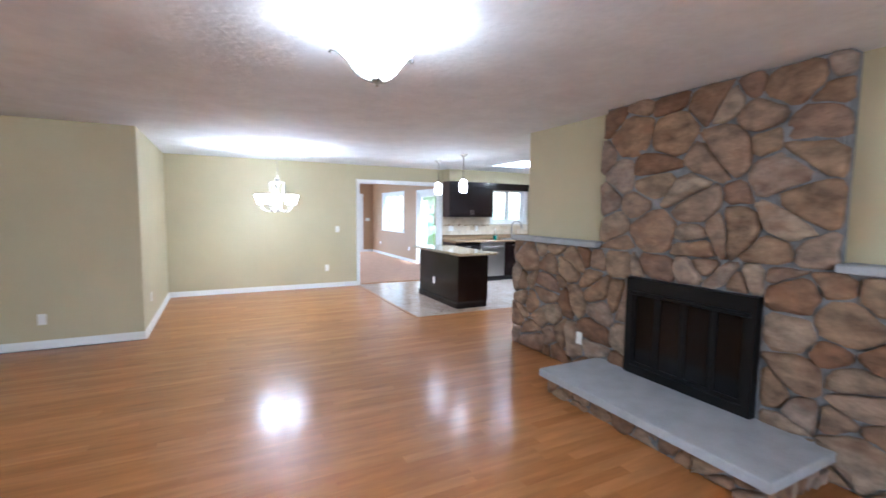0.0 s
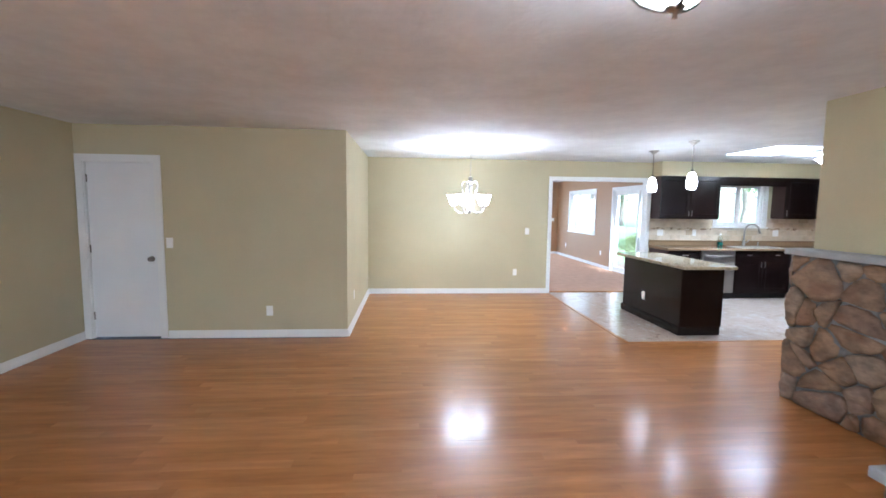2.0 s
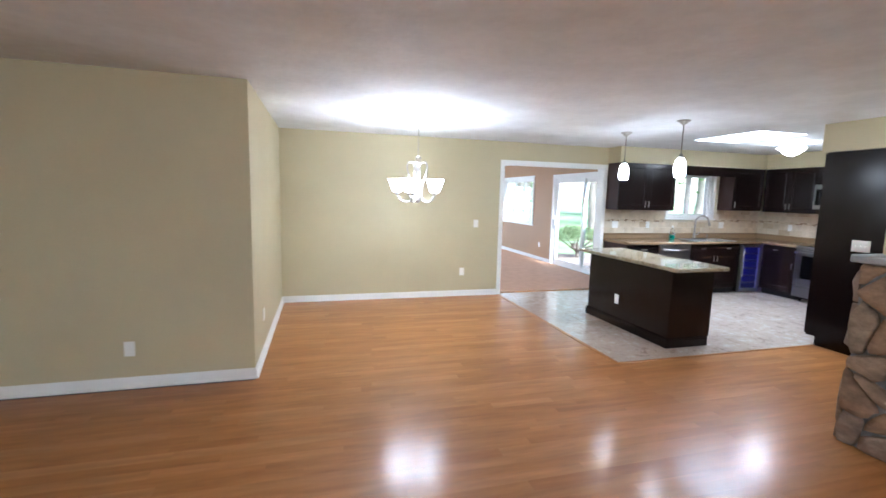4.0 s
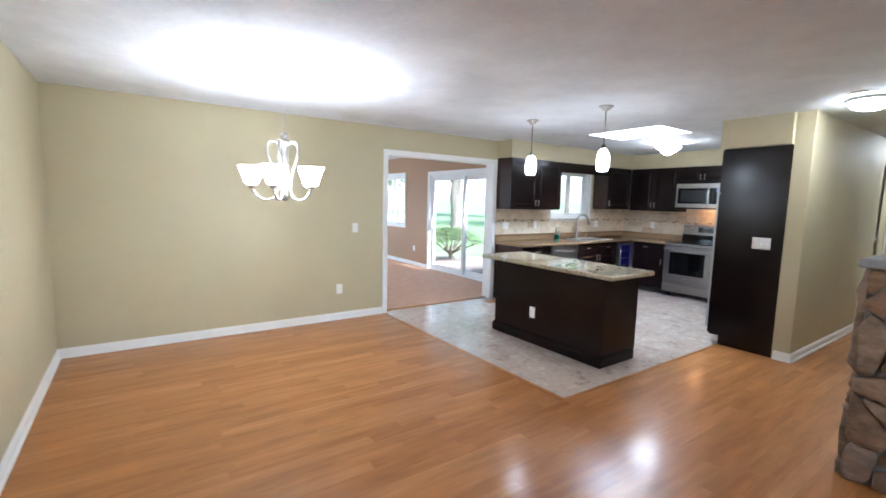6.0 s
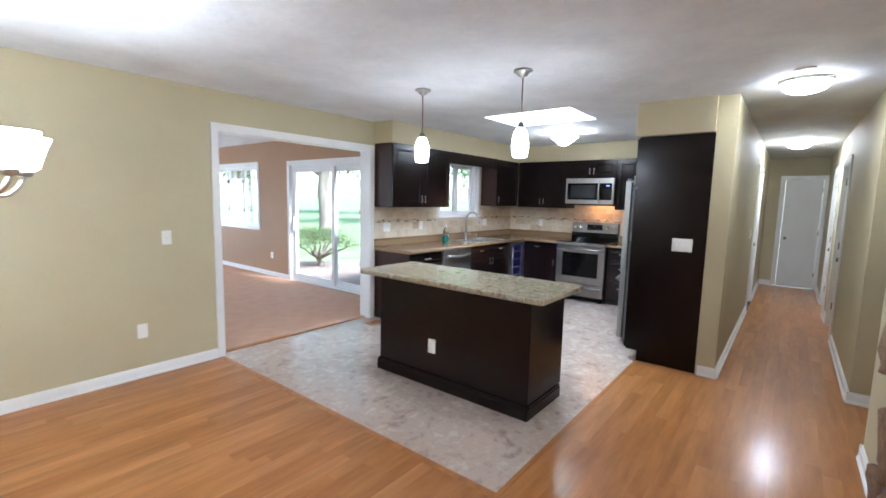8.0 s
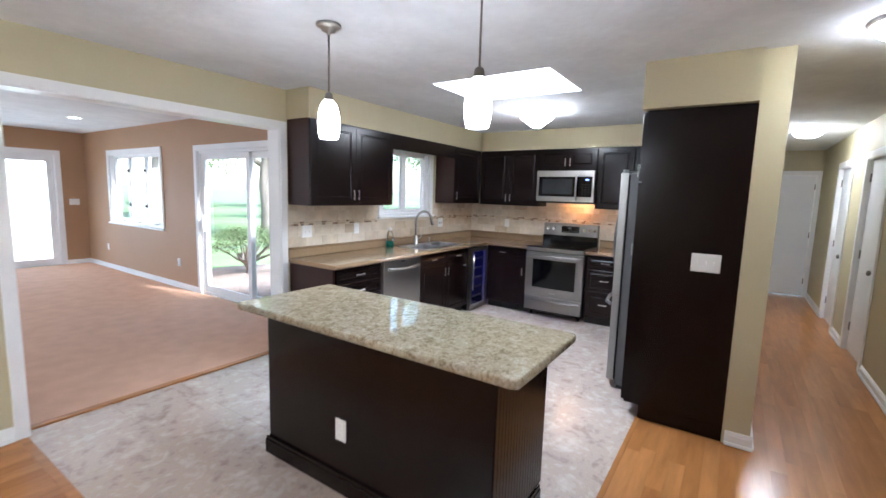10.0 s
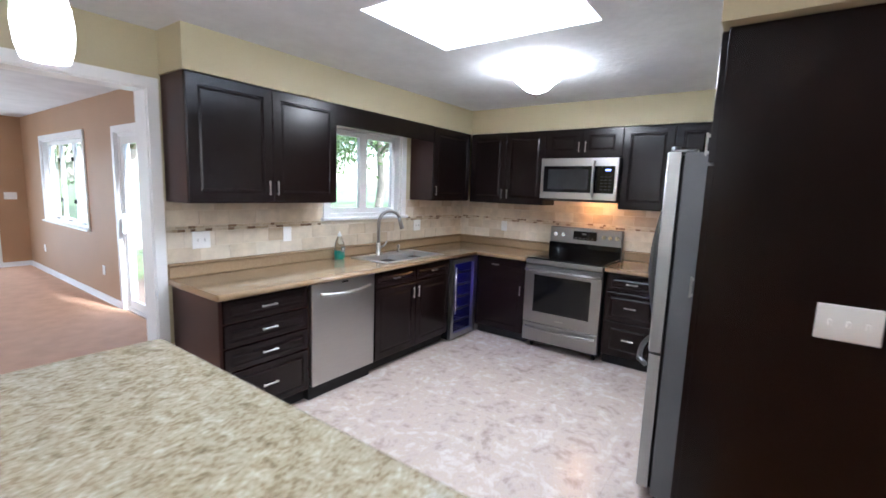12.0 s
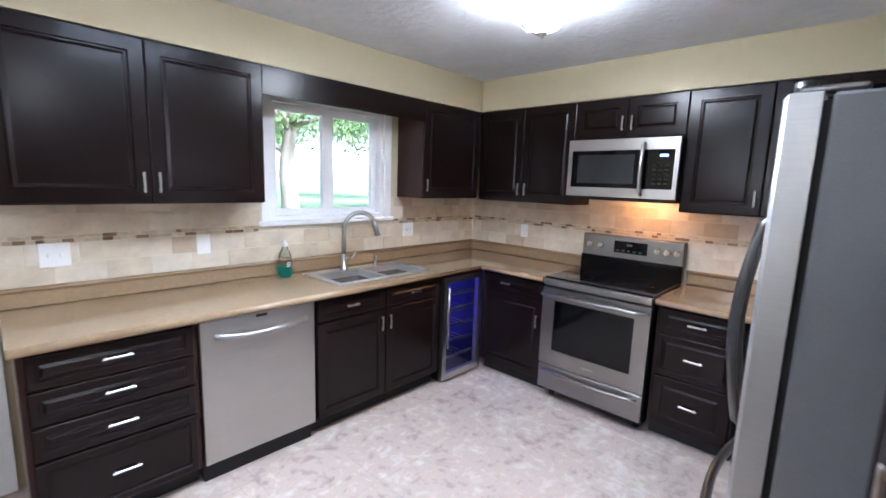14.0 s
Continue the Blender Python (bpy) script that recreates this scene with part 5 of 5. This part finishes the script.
# Unseen window, added to give the west fill lamp an opening.
window("added_window_4", "y", 11.6, 15.2, 0.65, 2.1, 0.34, 1, 3, "unseen white window added to light the family room")
for rx, ry in ((5.37, 14.5), (3.6, 13.0), (3.6, 15.6)):
    c = thing("recessed_light", rx, ry, FCEIL, "lit recessed ceiling spot in the family room", "ceiling light", "recessed lights")
    part("trim_ring", lathe(bmesh.new(), [(0.095, 0), (0.095, -0.006), (0.07, -0.008), (0.065, -0.002)], 28), M_white, c)
    part("lens", lathe(bmesh.new(), [(0.066, -0.003), (0.04, -0.004), (0, -0.004)], 24), M_opal, c)

single("smoke_detector", lathe(bmesh.new(), [(0, 0), (0.060, 0), (0.052, -0.008), (0.03, -0.012), (0, -0.013)], 28), M_plate, "round white smoke detector on the hall ceiling", "smoke detector", at=(5.63, 5.75, CEIL))
# floor register by the opening
vt = thing("floor_register", 5.42, 9.62, 0.0, "brown slotted floor register in the kitchen floor", "vent")
part("frame", box(box(box(box(bmesh.new(), -0.16, -0.07, 0.001, 0.04, -0.055, 0.008), -0.16, 0.055, 0.001, 0.04, 0.07, 0.008), -0.16, -0.055, 0.001, -0.145, 0.055, 0.008), 0.025, -0.055, 0.001, 0.04, 0.055, 0.008), M_vent, vt)
for k in range(9):
    part("slat", B(-0.145 + 0.019 * k, -0.055, 0.001, -0.133 + 0.019 * k, 0.055, 0.006), M_vent, vt)

# kitchen plates
for nm, x, w_, g, kd, lb in (("light_switch", 5.745, 0.12, 2, "switch", "white double switch plate on the tiled splashback"), ("wall_outlet", 6.415, 0.075, 1, "outlet", "white outlet plate on the tiled splashback"),
                             ("light_switch", 8.05, 0.12, 2, "switch", "white double switch plate on the tiled splashback")):
    plate(nm, x, YDIN - 0.012, 1.15, 0, w=w_, kind=kd, gang=g, label=lb)
plate("wall_outlet", XK - 0.012, 9.20, 1.15, -90, label="white outlet plate on the tiled splashback")
plate("wall_outlet", XK - 0.012, 7.45, 1.15, -90, label="white outlet plate on the tiled splashback")

# ---- outdoors ----
gr = bmesh.new()
box(gr, -300, YFAM + 0.14, -0.25, 400, 500, -0.12), box(gr, XFAM + 0.14, YDIN + 0.14, -0.25, 400, YFAM + 0.14, -0.12)
tagged(structure("ground", gr, M_grass, "green lawn"), kind="structure")


def tree(x, y, h, r, crown_r, crown_z, leaves, seed, label, name="tree", leaf=0.10):
    t = thing(name, x, y, -0.12, label, "tree" if name == "tree" else "bush")
    g = random.Random(seed)
    tk = bmesh.new()
    n = 7
    tube(tk, [(0.08 * h / 6 * math.sin(k * 1.3 + seed), 0.08 * h / 6 * math.cos(k * 1.7), h * k / n) for k in range(n + 1)], r, 12, r * 0.45)
    part("trunk", tk, M_bark, t, "grey-brown bark")
    tips = []
    for k in range(9):
        a, z0 = 2 * math.pi * k / 9 + g.uniform(-.3, .3), h * g.uniform(0.55, 0.98)
        ln = crown_r * g.uniform(0.5, 0.95)
        end = (ln * math.cos(a), ln * math.sin(a), z0 + ln * g.uniform(0.2, 0.7))
        part("limb", tube(bmesh.new(), [(0, 0, z0), (end[0] * 0.5, end[1] * 0.5, z0 + (end[2] - z0) * 0.6), end], r * 0.35, 7, r * 0.08), M_bark, t)
        tips.append(end)
    cl = [Vector(p) * 1.0 for p in tips] + [Vector((g.gauss(0, crown_r * .45), g.gauss(0, crown_r * .45), crown_z + g.gauss(0, crown_r * .33))) for _ in range(22)]
    vs, fs = [], []
    for k in range(leaves):
        c = g.choice(cl)
        p = c + Vector((g.gauss(0, crown_r * .16), g.gauss(0, crown_r * .16), g.gauss(0, crown_r * .13)))
        q = Euler((g.uniform(0, 6.3), g.uniform(0, 6.3), g.uniform(0, 6.3))).to_matrix()
        s = leaf * g.uniform(0.6, 1.3)
        b = len(vs)
        vs += [p + q @ Vector(v) * s for v in ((-1, 0, 0), (0, -0.5, 0.1), (1, 0, 0), (0, 0.5, 0.1))]
        fs.append((b, b + 1, b + 2, b + 3))
    me = bpy.data.meshes.new("crown")
    me.from_pydata([tuple(v) for v in vs], [], fs)
    me.materials.append(M_leaf)
    cr = new("crown", me)
    cr.parent = t
    tagged(cr, "loose green leaves", kind="stuff")
    return t


tree(11.9, 19.4, 4.2, 0.30, 2.6, 5.6, 9000, 1, "broad tree on the lawn with a grey trunk", leaf=0.075)
tree(9.0, 20.5, 4.5, 0.16, 2.3, 4.6, 12000, 2, "leafy green tree behind the kitchen window", leaf=0.06)
tree(7.45, 21.5, 4.0, 0.08, 1.8, 5.2, 6000, 8, "slim bare-stemmed tree outside the kitchen window", leaf=0.055)
tree(14.0, 30.0, 5.0, 0.22, 3.6, 5.2, 6000, 3, "leafy green tree at the lawn's edge", leaf=0.14)
tree(22.0, 24.0, 6.0, 0.25, 4.0, 6.0, 6000, 4, "leafy green tree at the lawn's edge", leaf=0.14)
tree(30.0, 38.0, 7.0, 0.28, 5.2, 7.0, 6000, 5, "tall leafy tree far off on the lawn", leaf=0.2)
tree(24.0, 48.0, 7.0, 0.28, 5.5, 7.0, 6000, 9, "tall leafy tree far off on the lawn", leaf=0.2)
tree(40.0, 30.0, 7.0, 0.28, 5.5, 7.0, 6000, 10, "tall leafy tree far off on the lawn", leaf=0.2)


def shrub(x, y, seed, size, label):
    """A twisted low shrub: bent stems that carry flat pads of needles."""
    t = thing("shrub", x, y, -0.12, label, "bush")
    g = random.Random(seed)
    part("trunk", tube(bmesh.new(), [(0, 0, 0), (0.05, 0.03, 0.12), (-0.02, 0.06, 0.26), (0.04, 0.02, 0.40)], 0.07 * size, 9, 0.05 * size), M_bark, t)
    vs, fs = [], []
    for k in range(15):
        a = 2 * math.pi * k * 0.382 + g.uniform(-.25, .25)
        rr = size * g.uniform(0.15, 0.62)
        z = size * (0.74 - 0.30 * (rr / (0.62 * size)) ** 2 + g.uniform(-.06, .04))
        end = Vector((rr * math.cos(a), rr * math.sin(a), z))
        part("branch", tube(bmesh.new(), [(0.01, 0.02, 0.25), (end.x * 0.35, end.y * 0.35 + 0.04, 0.36), (end.x * 0.75, end.y * 0.75 - 0.03, z * 0.85), end], 0.030 * size, 7, 0.010 * size), M_bark, t)
        for q in range(330):
            p = end + Vector((g.gauss(0, 0.13), g.gauss(0, 0.13), g.gauss(0, 0.035))) * size
            m = Euler((g.uniform(-.9, .9), g.uniform(-.9, .9), g.uniform(0, 6.3))).to_matrix()
            s, b = 0.030 * g.uniform(0.6, 1.3), len(vs)
            vs += [p + m @ Vector(v) * s for v in ((-1, 0, 0), (0, -0.3, 0.1), (1, 0, 0), (0, 0.3, 0.1))]
            fs.append((b, b + 1, b + 2, b + 3))
    me = bpy.data.meshes.new("foliage")
    me.from_pydata([tuple(v) for v in vs], [], fs)
    me.materials.append(M_leaf)
    fo = new("foliage", me)
    fo.parent = t
    tagged(fo, "flat pads of green needles", kind="stuff")


bed = bmesh.new()
lathe(bed, [(1.75, 0.0), (1.7, 0.03), (1.2, 0.06), (0.0, 0.075)], 40, (7.9, 13.4, -0.119))
structure("flower_bed", bed, M_mulch, "garden bed of brown bark mulch")
shrub(7.75, 14.0, 6, 1.2, "twisted garden shrub with flat green pads")
shrub(7.6, 11.9, 7, 0.6, "low garden shrub outside the sliding door")

# ---- splashback tiles and floor planks: pieces, last ----
splash = new("splashback")
tagged(splash, "travertine tile splashback with a mosaic strip", "splashback", kind="structure")
gb = bmesh.new()
box(gb, 5.527, YDIN - 0.006, CT + 0.095, 6.775, YDIN - 0.0015, 1.43), box(gb, 6.775, YDIN - 0.006, CT + 0.095, 7.85, YDIN - 0.0015, 1.238), box(gb, 7.85, YDIN - 0.006, CT + 0.095, XK - 0.0015, YDIN - 0.0015, 1.43)
box(gb, XK - 0.006, 6.6, CT + 0.01, XK - 0.0015, YDIN - 0.006, 1.50)
part("grout", gb, M_grout, splash)
TW, TH = 0.205, 0.098
rowsz = [(1.006, TH), (1.106, TH), (1.206 + 0.045, TH), (1.351, 0.075)]


def tile_mesh(w_, h_, t_, nm, material):
    return mesh(nm, box(bmesh.new(), 0, -t_, 0, w_, 0, h_, bevel=0.0008), material)


tile_data, chips = {}, [tile_mesh(a, 0.018, 0.0045, "chip", M_mosaic) for a in (0.03, 0.045, 0.06)]


def place(me, nm, parent, m):
    ob = new(nm, me)
    ob.parent = parent
    ob.matrix_basis = m
    return ob


def tile_run(u0, u1, blocked, at):
    for r, (z, h_) in enumerate(rowsz):
        u = u0 - (TW / 2 if r % 2 else 0)
        while u < u1 - 0.01:
            a, b = max(u, u0), min(u + TW - 0.0018, u1)
            if b - a > 0.02 and not any(b > p and a < q and z + h_ > zb for p, q, zb in blocked):
                key = (round(b - a, 3), h_)
                if key not in tile_data:
                    tile_data[key] = tile_mesh(b - a, h_ - 0.0018, 0.0035, "tile", M_tile)
                place(tile_data[key], "tile", splash, at(a, z))
            u += TW
    for z in (1.207, 1.228):
        u = u0 + (0.02 if z > 1.21 else 0)
        while u < u1 - 0.05:
            c = rng.choice(chips)
            wd = max(v.co.x for v in c.vertices)
            if not any(u + wd > p and u < q for p, q, _ in blocked):
                place(c, "mosaic_chip", splash, at(u, z))
            u += wd + 0.003


tile_run(5.535, XK - 0.008, [(6.775, 7.85, 1.237)], lambda u, z: pose(u, YDIN - 0.005, z))
tile_run(0.0, 3.1, [], lambda u, z: pose(XK - 0.005, YDIN - 0.016 - u, z, 0, 0, -90))

VT = 0.457
vinyl_data = {}
for x0, y0, x1, y1 in ((3.64, 6.82, 6.30, 9.92), (6.30, 6.30, XK, YDIN)):
    i0, j0 = math.floor((x0 - 3.64) / VT), math.floor((y0 - 6.82) / VT)
    for i in range(i0, i0 + 8):
        for j in range(j0, j0 + 10):
            a, b = max(x0, 3.64 + i * VT), max(y0, 6.82 + j * VT)
            c, d = min(x1, 3.64 + (i + 1) * VT), min(y1, 6.82 + (j + 1) * VT)
            if c - a < 0.03 or d - b < 0.03:
                continue
            key = (round(c - a, 3), round(d - b, 3))
            if key not in vinyl_data:
                vinyl_data[key] = mesh("vinyl_tile", box(bmesh.new(), 0.0005, 0.0005, -0.001, c - a - 0.0005, d - b - 0.0005, 0.0, bevel=0.0008), M_vinyl)
            place(vinyl_data[key], "vinyl_tile", floor_kitchen, pose(a, b, 0))

PW = 0.083
floor = tagged(new("floor_wood"), "glossy honey oak strip floor", kind="structure")
lens = (0.5, 0.75, 1.05, 1.4)
plank_meshes = {l: mesh("plank", box(bmesh.new(), 0, 0, -0.013, l, PW, 0), M_plank) for l in lens}
rest_v, rest_f, own = [], [], 0
prng = random.Random(5)


def spans(y):
    """Stretches along x that the wooden floor covers in the row at y."""
    if y < 5.2:
        return [(XL, 6.36)]
    if y < 6.12:
        return [(XL, XH)]
    if y < 6.76:
        return [(XL, 6.22)]
    if y < YD - 0.05:
        return [(XL, 3.60)]
    return [(XRET, 3.60)]


y = YS
while y < YDIN - 0.02:
    for a, b in spans(y):
        x = a - prng.uniform(0, 0.5)
        while x < b - 0.02:
            l = prng.choice(lens)
            p0, p1 = max(x, a), min(x + l, b)
            x += l
            if p1 - p0 < 0.03:
                continue
            if own < 300 and p1 - p0 > l - 1e-6 and 0.4 < p0 < 3.0 and 3.6 < y < 9.0:
                place(plank_meshes[l], "plank", floor, pose(p0, y, -prng.uniform(0, 0.0006)))
                own += 1
            else:
                base, q, yy, lip = len(rest_v), p1, y + PW, -prng.uniform(0, 0.0006)
                rest_v += [(p0, y, -0.013), (q, y, -0.013), (q, yy, -0.013), (p0, yy, -0.013), (p0, y, lip), (q, y, lip), (q, yy, lip), (p0, yy, lip)]
                for k in range(4):
                    j = (k + 1) % 4
                    rest_f.append((base + k, base + j, base + 4 + j, base + 4 + k))
                rest_f.append((base + 4, base + 5, base + 6, base + 7))
    y += PW
me = bpy.data.meshes.new("floor_strips")
me.from_pydata(rest_v, [], rest_f)
me.materials.append(M_plank)
ob = new("floor_strips", me)
ob.parent = floor
tagged(ob, "honey oak strips", kind="stuff")
